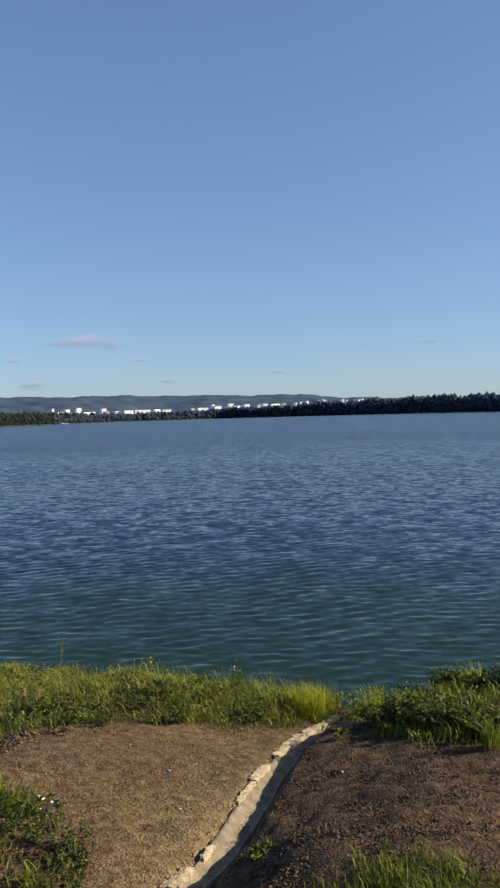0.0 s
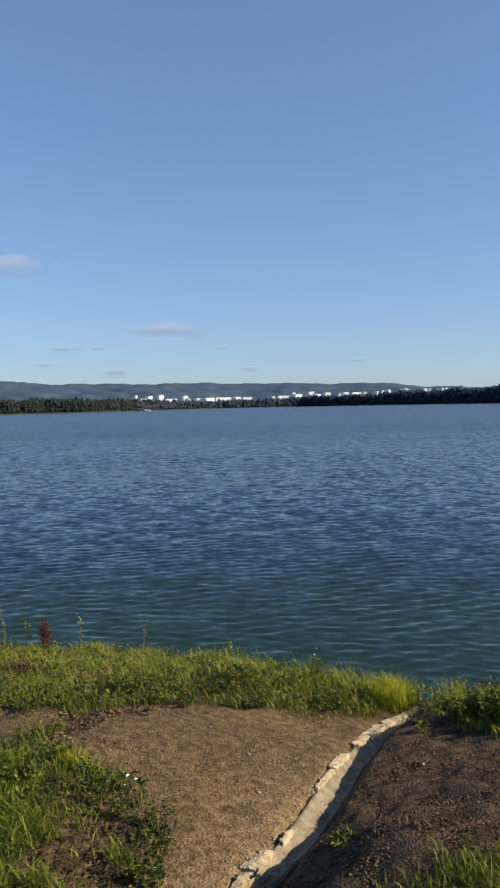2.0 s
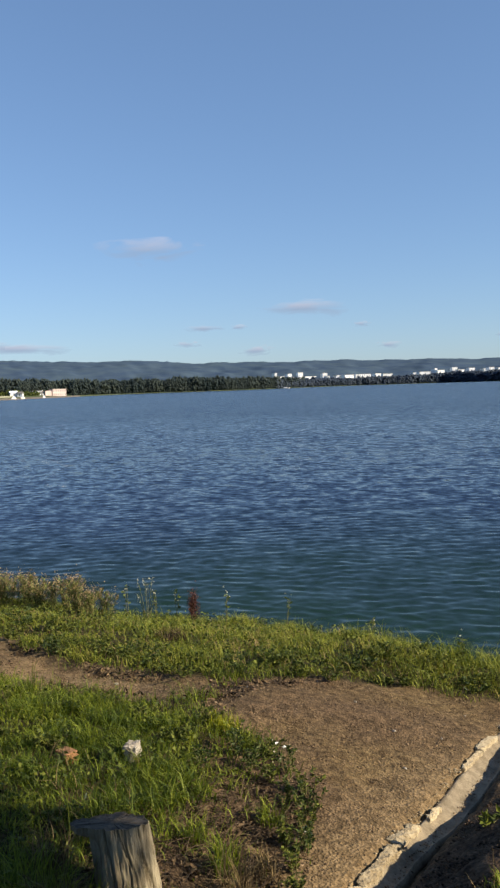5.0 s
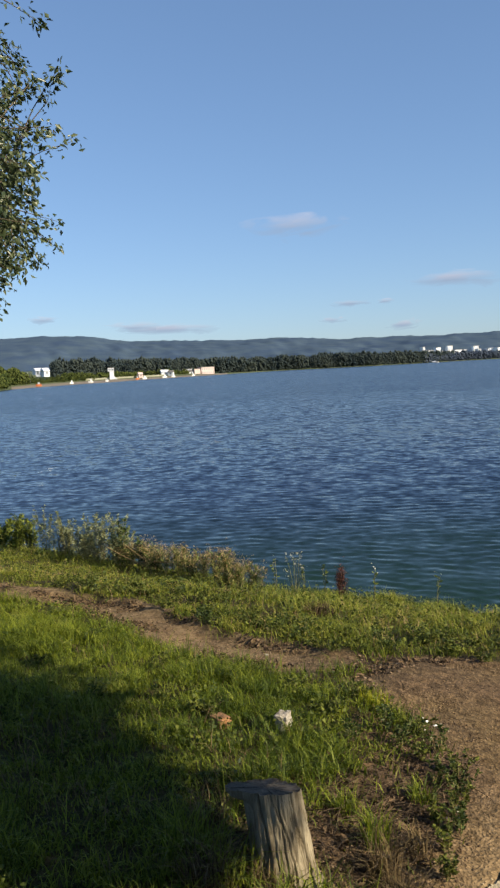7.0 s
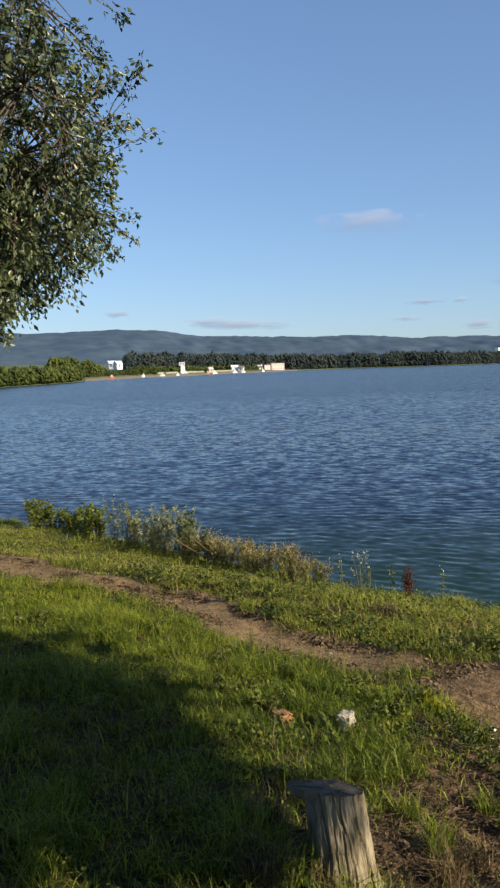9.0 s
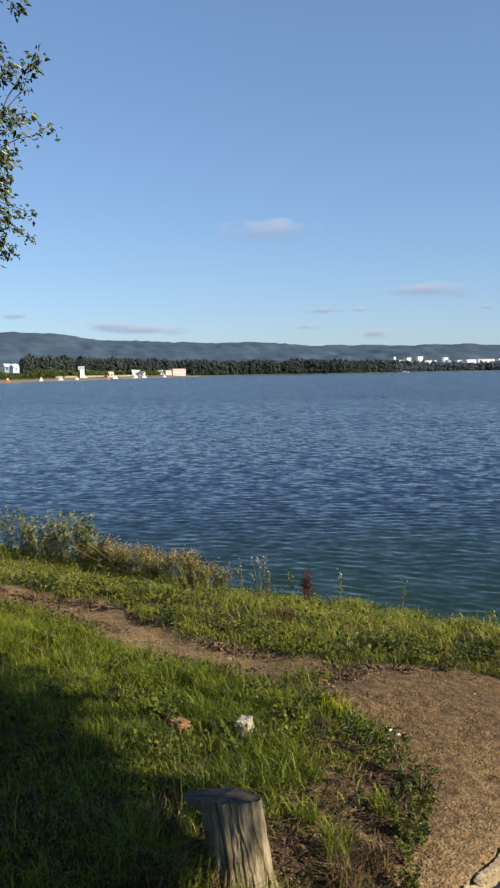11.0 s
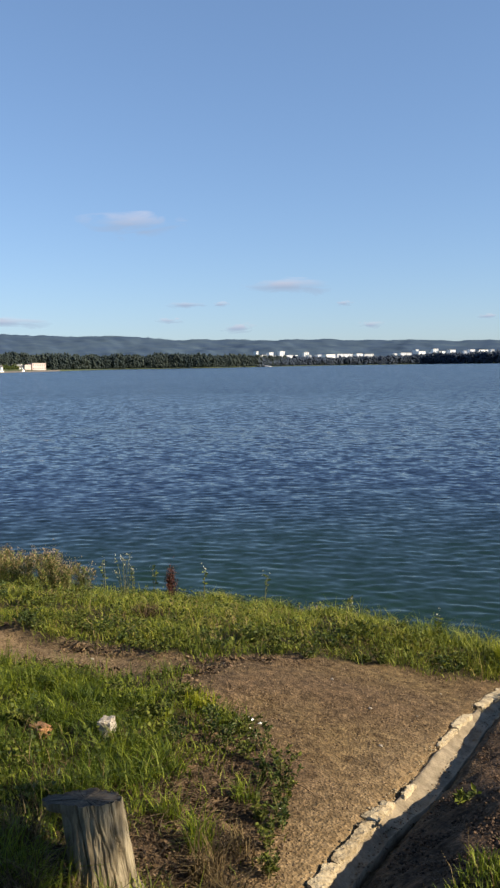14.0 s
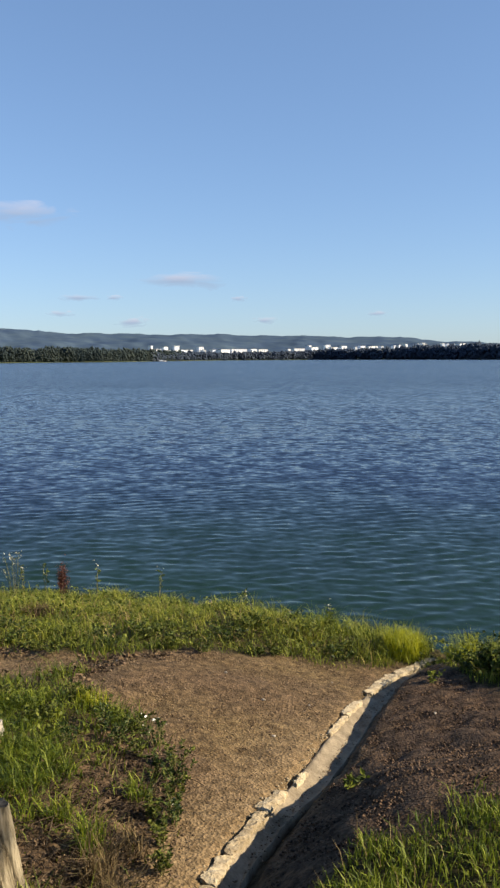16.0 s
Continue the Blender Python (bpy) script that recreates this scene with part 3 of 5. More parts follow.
def far_trees(name, label, lo, hi, behind, deep, count, high, mat, seed, conifer=0.6, wide=0.28, clumps=24, clearing=(0, 0), vary=0.42, fine=1.0, edge=None):
    """A belt of trees along the far shore: spires and uneven domes, each of a few tiers."""
    r, edge = np.random.default_rng(seed), edge or inland
    spots, sizes = [], []
    for _ in range(count):
        a = r.uniform(lo, hi)
        off = behind + deep * r.uniform(0, 1) ** 1.3
        if clearing[0] < a < clearing[1] and off > 34:
            continue
        d = edge(a) + off
        h = (high(a, d) if callable(high) else high) * r.uniform(1.12 - vary, 1.12) * (0.86 + 0.28 * vnoise(a * 2.2, 0.5, seed))
        base = np.array([-d * math.sin(radians(a)), d * math.cos(radians(a)), float(rise(a, off)) - 0.5])
        w = h * wide * r.uniform(0.75, 1.3)
        if r.uniform() < conifer:
            t = r.uniform(0.06, 1, clumps)
            out = w * (1.02 - t) * r.uniform(0.35, 1.0, clumps)
            big = w * (0.5 - 0.3 * t)
            up = h * t
        else:
            t = r.uniform(-1, 1, clumps)
            out = w * 1.2 * np.sqrt(1 - t * t) * r.uniform(0.6, 1, clumps)
            big = w * r.uniform(0.22, 0.5, clumps) * math.sqrt(24 / clumps)
            up = h * (0.54 + 0.42 * t)
        ang = r.uniform(0, 2 * np.pi, clumps)
        spots.append(np.stack([np.cos(ang) * out, np.sin(ang) * out, up], 1) + base)
        sizes.append(big * fine)
    spots, sizes = np.concatenate(spots), np.concatenate(sizes)
    m = len(spots)
    v = OCTA[None] * r.uniform(0.6, 1.25, (m, 6, 1)) + r.normal(0, 0.18, (m, 6, 3))
    v = v * sizes[:, None, None] * [1, 1, 1.35] + spots[:, None]
    f = np.arange(m)[:, None, None] * 6 + OCTA_TRIS[None]
    return tagged(new(name, mesh_from(name, v.reshape(-1, 3), [f.reshape(-1, 3)], mat, True)), label, "forest", kind="stuff")


far_trees("pine_forest", "dark pine forest along the far shore", 11.5, 27.7, 1.5, 70, 1500, 15.0, M_FOREST_LIGHT_HAZE, 31, 0.4, 0.19, 18, fine=0.85)
belt = lambda a, d: d * math.tan(radians(float(np.interp(a, (-26, -17, -12, -6, -2, 2, 6, 14), (0.95, 0.95, 0.9, 0.78, 0.62, 0.54, 0.42, 0.44))))) + 2
far_trees("distant_forest", "dark blue-green forest on the far shore, haze in its colour", -26, 13.5, 1, 40, 2200, belt, M_FOREST_BLUE_HAZE, 32, 0.12, 0.22, 12, vary=0.25, fine=1.0)
far_trees("mixed_forest", "mixed forest behind the beach", 27, 39.15, 70, 130, 850, 15, M_FOREST_LIGHT_HAZE, 33, 0.22, 0.27, 27, vary=0.5, fine=0.75)
far_trees("leafy_trees", "sunlit green trees and bushes by the beach", 36.5, 44, 14, 60, 300, lambda a, d: float(np.interp(a, (36.5, 38, 39.2, 40.6, 41.6, 44), (5.2, 6.4, 3.4, 4.6, 8.5, 10))), M_LEAFY, 34, 0.0, 0.36, 44, clearing=(39.35, 40.6), vary=0.6, fine=0.72)
far_trees("leafy_trees", "row of low bushes behind the beach", 28.5, 37, 34, 26, 150, 4.6, M_LEAFY, 35, 0.0, 0.45, 24, vary=0.6)
far_trees("leafy_trees", "bright green trees at the water's edge", 42.3, 54, 4, 40, 380, 5.0, M_LEAFY, 36, 0.05, 0.36, 28, vary=0.6, edge=shore)


def storeyed(name, turn, far, size, base, wall, roof, label, category, group="", storeys=4, cols=6, skew=0.0, annex=None):
    """A block with a roof slab, and panes set in each storey of its front and side."""
    at = toward(turn, far, base)
    ob = thing(name, at, label, category, group)
    ob.rotation_euler = (0, 0, radians(turn + skew))
    w, d, h = size
    part("wall", box(bmesh.new(), (-w / 2, -d / 2, -12), (w / 2, d / 2, h)), wall, ob)
    part("roof", box(bmesh.new(), (-w / 2 - 0.3, -d / 2 - 0.3, h), (w / 2 + 0.3, d / 2 + 0.3, h + 0.5)), roof, ob)
    for s in range(storeys):
        z = h * (s + 0.3) / storeys
        for c in range(cols):
            x = -w / 2 + w * (c + 0.5) / cols
            if s == 0 and c == 0:
                first = part("window", box(bmesh.new(), (-w / cols * 0.18, -0.06, 0), (w / cols * 0.18, 0.1, h / storeys * 0.36)), M_PANE, ob)
                pane = first.data
            else:
                first = part("window", pane, M_PANE, ob)
            first.location = (x, -d / 2, z)
    if annex:
        part("annex", box(bmesh.new(), (annex[0], -d / 2, -4), (annex[0] + annex[1], d / 2, annex[2])), wall, ob)
    return ob


# the town: degrees to the left, width and height in metres of each block
TOWN = ((15.5, 7, 7), (14.8, 8, 8), (14.1, 9, 8), (13.62, 7, 26), (13.25, 32, 17), (12.65, 15, 22), (11.85, 15, 27), (11.2, 45, 11), (10.15, 15, 21), (9.25, 17, 13), (8.5, 32, 13), (7.5, 50, 16), (6.5, 24, 18), (5.8, 29, 11),
        (4.0, 10, 9), (3.3, 34, 8), (2.6, 11, 18), (2.25, 24, 12), (1.3, 16, 18), (0.8, 13, 8), (0.2, 20, 18), (-1.1, 17, 16), (-1.8, 34, 9), (-2.45, 8, 8), (-3.3, 10, 8), (-3.6, 9, 10), (-4.9, 7, 12), (-5.2, 10, 13), (-7.8, 24, 9))
low = np.random.default_rng(77)
for a, w, h in TOWN + tuple((low.uniform(-9.5, 13), low.uniform(6, 14), low.uniform(6, 11)) for _ in range(30)):
    base = 4 + 2300 * math.tan(radians(float(np.interp(a, (-7.8, -5, -1.7, 2.3, 6.4, 13.4), (0.82, 0.84, 0.68, 0.6, 0.47, 0.47)))))
    storeyed("apartment_block", a, 2300 + 40 * math.sin(a * 5), (w * 0.95, 14, h * (0.62 if h > 17 and w < 20 else 0.4)), base - 0.1, M_WALL, M_ROOF, "white apartment block above the far forest", "building", "town blocks", max(2, int(h / 4)), max(2, int(w / 6)), 34 + 12 * math.sin(a * 3))
storeyed("beach_house", 28.68, 842, (14.5, 9, 6.8), 0.6, M_WALL_PINK, M_ROOF, "pale pink two-storey house at the beach", "house", "", 2, 6, 24, (-15, 6.5, 5.5))
storeyed("white_house", 44.0, 520, (4, 5, 4), 9.0, M_WALL, M_ROOF_RED, "small white house above the trees", "house", "", 1, 2, 18)
storeyed("white_house", 30.0, 840, (9, 7, 4.5), 2.0, M_WALL, M_ROOF, "low white building behind the beach", "house", "", 1, 4, -10)


def slide_tower(turn, far, base):
    """A white lookout tower with a wider cabin on top and a ramp at its foot."""
    ob = thing("lookout_tower", toward(turn, far, base), "slim white lookout tower with a ramp on the beach", "tower")
    ob.rotation_euler = (0, 0, radians(turn))
    part("shaft", box(bmesh.new(), (-1.2, -1.6, -1), (2.2, 1.6, 7.2), 0.05), M_WALL, ob)
    part("cabin", box(bmesh.new(), (-2.6, -2.0, 6.8), (2.4, 2.0, 9.6), 0.08), M_WALL, ob)
    part("roof", box(bmesh.new(), (-2.8, -2.2, 9.6), (2.6, 2.2, 9.9)), M_ROOF, ob)
    part("window", box(bmesh.new(), (-1.9, -2.05, 7.7), (-0.4, -1.9, 8.7)), M_PANE, ob)
    part("window", box(bmesh.new(), (0.4, -2.05, 7.7), (1.8, -1.9, 8.7)), M_PANE, ob)
    bm = bmesh.new()
    side = [[bm.verts.new((x, y, z)) for x, z in ((2.2, 3.0), (2.2, -1), (5.4, -1), (5.2, 0.2))] for y in (-1.5, 1.5)]
    for k in range(4):
        bm.faces.new((side[0][k], side[0][(k + 1) % 4], side[1][(k + 1) % 4], side[1][k]))
    bm.faces.new(side[0])
    bm.faces.new(side[1][::-1])
    bmesh.ops.recalc_face_normals(bm, faces=bm.faces)
    part("ramp", bm, M_WALL, ob)


def shed(turn, far, base, size, spin, wall, roof, label, name="beach_hut", category="hut", group="huts behind the beach"):
    """A small building with a pitched roof."""
    ob = thing(name, toward(turn, far, base), label, category, group)
    ob.rotation_euler = (0, 0, radians(turn + spin))
    w, d, h = size
    part("wall", box(bmesh.new(), (-w / 2, -d / 2, -1.5), (w / 2, d / 2, h)), wall, ob)
    bm = bmesh.new()
    ends = [[bm.verts.new((x, y, z)) for y, z in ((-d * 0.62, h - 0.2), (d * 0.62, h - 0.2), (0, h + d * 0.42))] for x in (-w * 0.55, w * 0.55)]
    for k in range(3):
        bm.faces.new((ends[0][k], ends[0][(k + 1) % 3], ends[1][(k + 1) % 3], ends[1][k]))
    bm.faces.new(ends[0])
    bm.faces.new(ends[1][::-1])
    bmesh.ops.recalc_face_normals(bm, faces=bm.faces)
    part("roof", bm, roof, ob)
    part("door", box(bmesh.new(), (-0.6, -d / 2 - 0.06, 0), (0.6, -d / 2 + 0.1, h * 0.75)), M_PANE, ob)


def seawall():
    """A low pale parapet along the back of the sand, in panels between piers."""
    ob = thing("seawall", (0, 0, 0), "low pale parapet along the back of the beach", "wall")
    turns = np.linspace(31.7, 37.1, 17)
    pts = [toward(a, float(inland(a)) + 15, float(rise(a, 15))) for a in turns]
    for p, q in zip(pts, pts[1:]):
        way = (q - p).normalized()
        out = Vector((way.y, -way.x, 0)) * 0.2
        bm = bmesh.new()
        lo, hi = Vector((0, 0, -1.0)), Vector((0, 0, 1.35))
        a, b = p + way * 0.3, q - way * 0.3
        v = [bm.verts.new(c) for c in (a - out + lo, b - out + lo, b + out + lo, a + out + lo, a - out + hi, b - out + hi, b + out + hi, a + out + hi)]
        for f in ((0, 1, 5, 4), (1, 2, 6, 5), (2, 3, 7, 6), (3, 0, 4, 7), (4, 5, 6, 7), (3, 2, 1, 0)):
            bm.faces.new([v[k] for k in f])
        part("panel", bm, M_PARAPET, ob)
        part("pier", box(bmesh.new(), (p.x - 0.35, p.y - 0.35, p.z - 1), (p.x + 0.35, p.y + 0.35, p.z + 1.7)), M_PARAPET, ob)


def lamp_post(turn, far, high):
    base = toward(turn, far, float(rise(turn, far - float(inland(turn)))))
    ob = thing("lamp_post", base, "slim grey lamp post by the beach", "lamp post", "beach lamp posts")
    v, f = tube([(0, 0, -0.5), (0, 0, high * 0.5), (0, 0, high), (0.5, 0, high + 0.4), (1.3, 0, high + 0.45)], (0.16, 0.13, 0.1, 0.08, 0.08), 6)
    part("pole", mesh_from("pole", v, [f], M_ROOF), M_ROOF, ob)
    part("lantern", box(bmesh.new(), (0.9, -0.2, high + 0.3), (1.8, 0.2, high + 0.55), 0.05), M_WALL, ob)


slide_tower(35.28, 668, 0.2)
seawall()
shed(31.6, 775, 2.2, (7, 5, 2.4), 14, M_WALL, M_WALL, "white hut with a pitched white roof")
shed(31.15, 772, 2.0, (5, 4, 2.2), -20, M_WALL, M_ROOF, "white hut with a pitched grey roof")
shed(33.3, 712, 1.8, (4, 4, 1.8), 20, M_WALL_PINK, M_WALL_PINK, "small pink hut with a pitched roof")
shed(29.75, 835, 1.6, (4, 4, 2.2), 8, M_WALL, M_ROOF, "small white hut beside the beach house")
shed(39.72, 590, 6.6, (4.6, 5, 2.6), 30, M_WALL, M_WALL, "white gabled house among trees behind the beach", "white_house", "house", "white houses")
shed(40.1, 592, 7.0, (3.4, 4.5, 2.6), -25, M_WALL, M_WALL, "white gabled house wing among trees", "white_house", "house", "white houses")
shed(40.36, 596, 8.2, (2.2, 3.4, 1.9), 40, M_WALL, M_WALL, "small white gabled house among trees", "white_house", "house", "white houses")
for a in (41.0, 40.73):
    lamp_post(a, float(inland(a)) + 16, 6.5)


def boat(turn, far, length, base, paint, label, spin):
    ob = thing("boat", toward(turn, far, base), label, "boat", "boats on the beach")
    ob.rotation_euler = (0, 0, radians(turn + spin))
    bm = bmesh.new()
    rings = []
    for t in np.linspace(0, 1, 7):
        half = 0.19 * length * math.sin(math.pi * min(1, 0.35 + t * 0.65)) ** 0.8 + 0.02
        rings.append([bm.verts.new((length * (t - 0.5), s * half * k, z)) for s, k, z in ((-1, 1, 1.1), (-1, 0.55, 0.1), (1, 0.55, 0.1), (1, 1, 1.1))])
    for p, q in zip(rings, rings[1:]):
        for i in range(4):
            bm.faces.new((p[i], p[(i + 1) % 4], q[(i + 1) % 4], q[i]))
    bm.faces.new(rings[0])
    bm.faces.new(rings[-1][::-1])
    part("hull", bm, paint, ob)
    part("cabin", box(bmesh.new(), (-length * 0.15, -length * 0.1, 1.1), (length * 0.2, length * 0.1, 2.0), 0.1), M_WALL, ob)


for a, off, ln, paint, label in ((40.2, 2, 6, M_ORANGE, "orange boat drawn up on the sand"), (36.7, 8, 6.5, M_BOAT, "white boat drawn up on the sand"), (35.6, 9, 4, M_BOAT, "white boat drawn up on the sand"), (33.0, 8, 8, M_BOAT, "white boat drawn up on the sand"),
                                 (33.5, 10, 5, M_ORANGE, "orange boat drawn up on the sand"), (31.6, 10, 9, M_BOAT, "white boat drawn up on the sand"), (31.0, 9, 7, M_BOAT, "white boat drawn up on the sand"), (29.6, 9, 5, M_BOAT, "white boat drawn up on the sand"), (38.0, 7, 4, M_BOAT, "white boat drawn up on the sand")):
    d = float(shore(a)) + off
    boat(a, d, ln * 0.44, 0.25, paint, label, 30 * math.sin(a * 9))
boat(12.9, 1120, 14, -0.3, M_BOAT, "white boat moored off the far shore", 0)

# ---- clouds, far off over the hills ----
def cloud_material():
    m = bpy.data.materials.new("thin_cloud")
    m.use_nodes = True
    n, l = m.node_tree.nodes, m.node_tree.links
    n.remove(n["Principled BSDF"])
    tc, oi = n.new("ShaderNodeTexCoord"), n.new("ShaderNodeObjectInfo")
    grad = n.new("ShaderNodeVectorMath")
    grad.operation = "LENGTH"
    l.new(tc.outputs["Object"], grad.inputs[0])
    tex = n.new("ShaderNodeTexNoise")
    tex.inputs["Scale"].default_value, tex.inputs["Detail"].default_value, tex.inputs["Distortion"].default_value = 1.9, 8, 0.8
    tex.noise_dimensions = "4D"
    seed = n.new("ShaderNodeMath")
    seed.operation = "MULTIPLY"
    seed.inputs[1].default_value = 40
    l.new(oi.outputs["Random"], seed.inputs[0])
    l.new(seed.outputs[0], tex.inputs["W"])
    l.new(tc.outputs["Object"], tex.inputs["Vector"])
    s = n.new("ShaderNodeMath")
    s.operation = "SUBTRACT"
    l.new(tex.outputs["Fac"], s.inputs[0])
    fall = n.new("ShaderNodeMapRange")
    fall.inputs["From Max"].default_value, fall.inputs["To Min"].default_value, fall.inputs["To Max"].default_value = 1.0, 0.09, 0.80
    l.new(grad.outputs["Value"], fall.inputs["Value"])
    l.new(fall.outputs[0], s.inputs[1])
    k = n.new("ShaderNodeMath")
    k.operation, k.use_clamp = "MULTIPLY", True
    k.inputs[1].default_value = 2.6
    l.new(s.outputs[0], k.inputs[0])
    k2 = n.new("ShaderNodeMath")
    k2.operation = "MULTIPLY"
    k2.inputs[1].default_value = 0.80
    l.new(k.outputs[0], k2.inputs[0])
    glow, clear, mix = n.new("ShaderNodeEmission"), n.new("ShaderNodeBsdfTransparent"), n.new("ShaderNodeMixShader")
    up = n.new("ShaderNodeSeparateXYZ")
    l.new(tc.outputs["Object"], up.inputs[0])
    # Ramp paints grey shaded bases and lighter lit tops into the glow.
    ramp = n.new("ShaderNodeValToRGB")
    ramp.color_ramp.elements[0].position, ramp.color_ramp.elements[1].position = 0.46, 0.80
    ramp.color_ramp.elements[0].color, ramp.color_ramp.elements[1].color = (0.20, 0.25, 0.34, 1), (0.44, 0.42, 0.47, 1)
    half = n.new("ShaderNodeMath")
    half.operation = "MULTIPLY_ADD"
    half.inputs[1].default_value, half.inputs[2].default_value = 0.5, 0.5
    l.new(up.outputs["Z"], half.inputs[0])
    l.new(half.outputs[0], ramp.inputs["Fac"])
    l.new(ramp.outputs[0], glow.inputs["Color"])
    l.new(k2.outputs[0], mix.inputs[0])
    l.new(clear.outputs[0], mix.inputs[1])
    l.new(glow.outputs[0], mix.inputs[2])
    l.new(mix.outputs[0], n["Material Output"].inputs["Surface"])
    return m


M_CLOUD = cloud_material()
bm = bmesh.new()
bmesh.ops.create_grid(bm, x_segments=2, y_segments=2, size=1.0, matrix=pose(0, 0, 0, 90))
cloud_mesh = bpy.data.meshes.new("cloud")
bm.to_mesh(cloud_mesh)
bm.free()
cloud_mesh.materials.append(M_CLOUD)
for a, e, w, h in ((22.2, 9.5, 3.8, 1.2), (11.4, 5.35, 3.8, 0.8), (18.55, 4.15, 1.6, 0.3), (19.75, 3.04, 1.2, 0.35), (14.9, 2.5, 1.6, 0.5), (31.0, 2.95, 4.2, 0.5), (-12.5, 4.75, 1.0, 0.3), (-2.1, 3.0, 0.9, 0.25), (5.7, 2.6, 1.2, 0.3), (16.0, 4.15, 0.8, 0.25), (39.6, 3.9, 1.3, 0.35), (33.0, 3.2, 3.0, 0.5), (7.5, 4.1, 0.7, 0.25)):
    c = new("cloud", cloud_mesh)
    c.location = toward(a, 4400, 4 + 4400 * math.tan(radians(e)))
    c.rotation_euler = (0, 0, radians(a))
    c.scale = (4400 * math.radians(w) * 1.4, 1, 4400 * math.radians(h) * 1.3)
    tagged(c, "small thin grey-white cloud low over the hills", "cloud", "low clouds", "structure")


# ---- the drain: a concrete bed with a broken pale lip ----
def drain():
    ob = thing("drain_channel", (0, 0, 0), "old concrete drain channel with a broken pale lip", "drain")
    ys = np.linspace(1.2, 7.22, 150)
    prof = np.array([(-0.09, 0.0), (-0.07, 0.008), (-0.055, 0.0), (-0.02, -0.02), (0.02, -0.035), (0.05, -0.045), (0.075, -0.045), (0.09, -0.03), (0.1, -0.03), (0.1, -0.12), (-0.09, -0.12)])
    rows = []
    for y in ys:
        z = float(land(drain_x(y), y)) + 0.105 * float(step(7.6, 6.7, y))
        wob = 0.014 * (vnoise(y * 7, 3.3, 41) - 0.5)
        slim = 0.56 + 0.44 * float(step(3.6, 4.8, y))
        rows.append(np.stack([drain_x(y) - 0.02 * (1 - slim) + prof[:, 0] * slim + wob, np.full(len(prof), y), z + prof[:, 1] + 0.01 * (vnoise(np.arange(len(prof)) * 1.7, y * 6, 42) - 0.5)], 1))
    n = len(prof)
    i = np.arange(len(ys) - 1)[:, None] * n
    j = np.arange(n)
    f = np.stack([i + j, i + (j + 1) % n, i + n + (j + 1) % n, i + n + j], -1).reshape(-1, 4)
    part("channel_bed", mesh_from("channel_bed", np.concatenate(rows), [f], M_CONCRETE, True), M_CONCRETE, ob, "sandy grey concrete channel bed")
    r = np.random.default_rng(8)
    for lo, hi, wide, high in ((6.75, 7.24, 0.095, 0.03), (6.08, 6.74, 0.085, 0.025), (5.5, 5.84, 0.06, 0.02), (5.12, 5.48, 0.04, 0.02), (4.32, 4.5, 0.035, 0.02), (3.93, 4.2, 0.08, 0.025), (3.46, 3.92, 0.06, 0.02), (3.2, 3.45, 0.07, 0.02), (2.6, 3.19, 0.06, 0.02)):
        m = max(7, int((hi - lo) / 0.012))
        bm = bmesh.new()
        rings = []
        for k, y in enumerate(np.linspace(lo, hi, m)):
            end = min(1.0, (0.5 + min(k, m - 1 - k) * 0.25))
            inner = float(drain_x(y)) - 0.04 - (0.04 * (5.9 - y) if 5 < y < 5.9 else 0)
            w = wide * end * (0.6 + 0.4 * vnoise(y * 9, lo, 43) + 0.22 * vnoise(y * 38, lo, 44))
            zo, zi = float(land(inner - w - 0.03, y)), float(land(drain_x(y) - 0.11, y)) - 0.006
            crumble = 0.5 * high * (vnoise(y * 30, 1.5, 45) - 0.3)
            shape = ((-1.02, -0.05), (-1.0, 0.002), (-0.92, 0.006), (-0.45, 0.007 + crumble * 0.2), (-0.12, 0.006), (0.02, 0.0), (0.05, -0.07))
            rings.append([bm.verts.new((inner + s * w + 0.016 * (vnoise(y * 60, s * 9, 46) - 0.5), y + 0.006 * (vnoise(y * 33, s * 5, 49) - 0.5), zo + (zi - zo) * max(0, 1 + s) + dz + 0.013 * (vnoise(y * 50, s * 7, 47) - 0.5))) for s, dz in shape])
        n = len(rings[0])
        for p, q in zip(rings, rings[1:]):
            for k in range(n):
                bm.faces.new((p[k], p[(k + 1) % n], q[(k + 1) % n], q[k]))
        bm.faces.new(rings[0])
        bm.faces.new(rings[-1][::-1])
        bmesh.ops.recalc_face_normals(bm, faces=bm.faces)
        part("lip_fragment", bm, M_LIP, ob, "broken pale concrete lip")
    y = r.uniform(2.9, 7.15, 900)
    x = drain_x(y) - 0.07 - np.abs(r.normal(0, 0.045, 900)) * (0.4 + 0.6 * vnoise(y * 3, 0 * y, 48))
    stones("rubble", np.stack([x, y, land(x, y) + 0.004], 1), 0.003 + 0.010 * r.uniform(0, 1, 900) ** 3, M_LIP, "", r, 0.6, ob)
    x = drain_x(y) + r.normal(0.02, 0.035, 900)
    stones("silt", np.stack([x, y, land(drain_x(y), y) + 0.075], 1), 0.003 + 0.007 * r.uniform(0, 1, 900) ** 3, M_PEBBLE, "", r, 0.6, ob)
    return ob


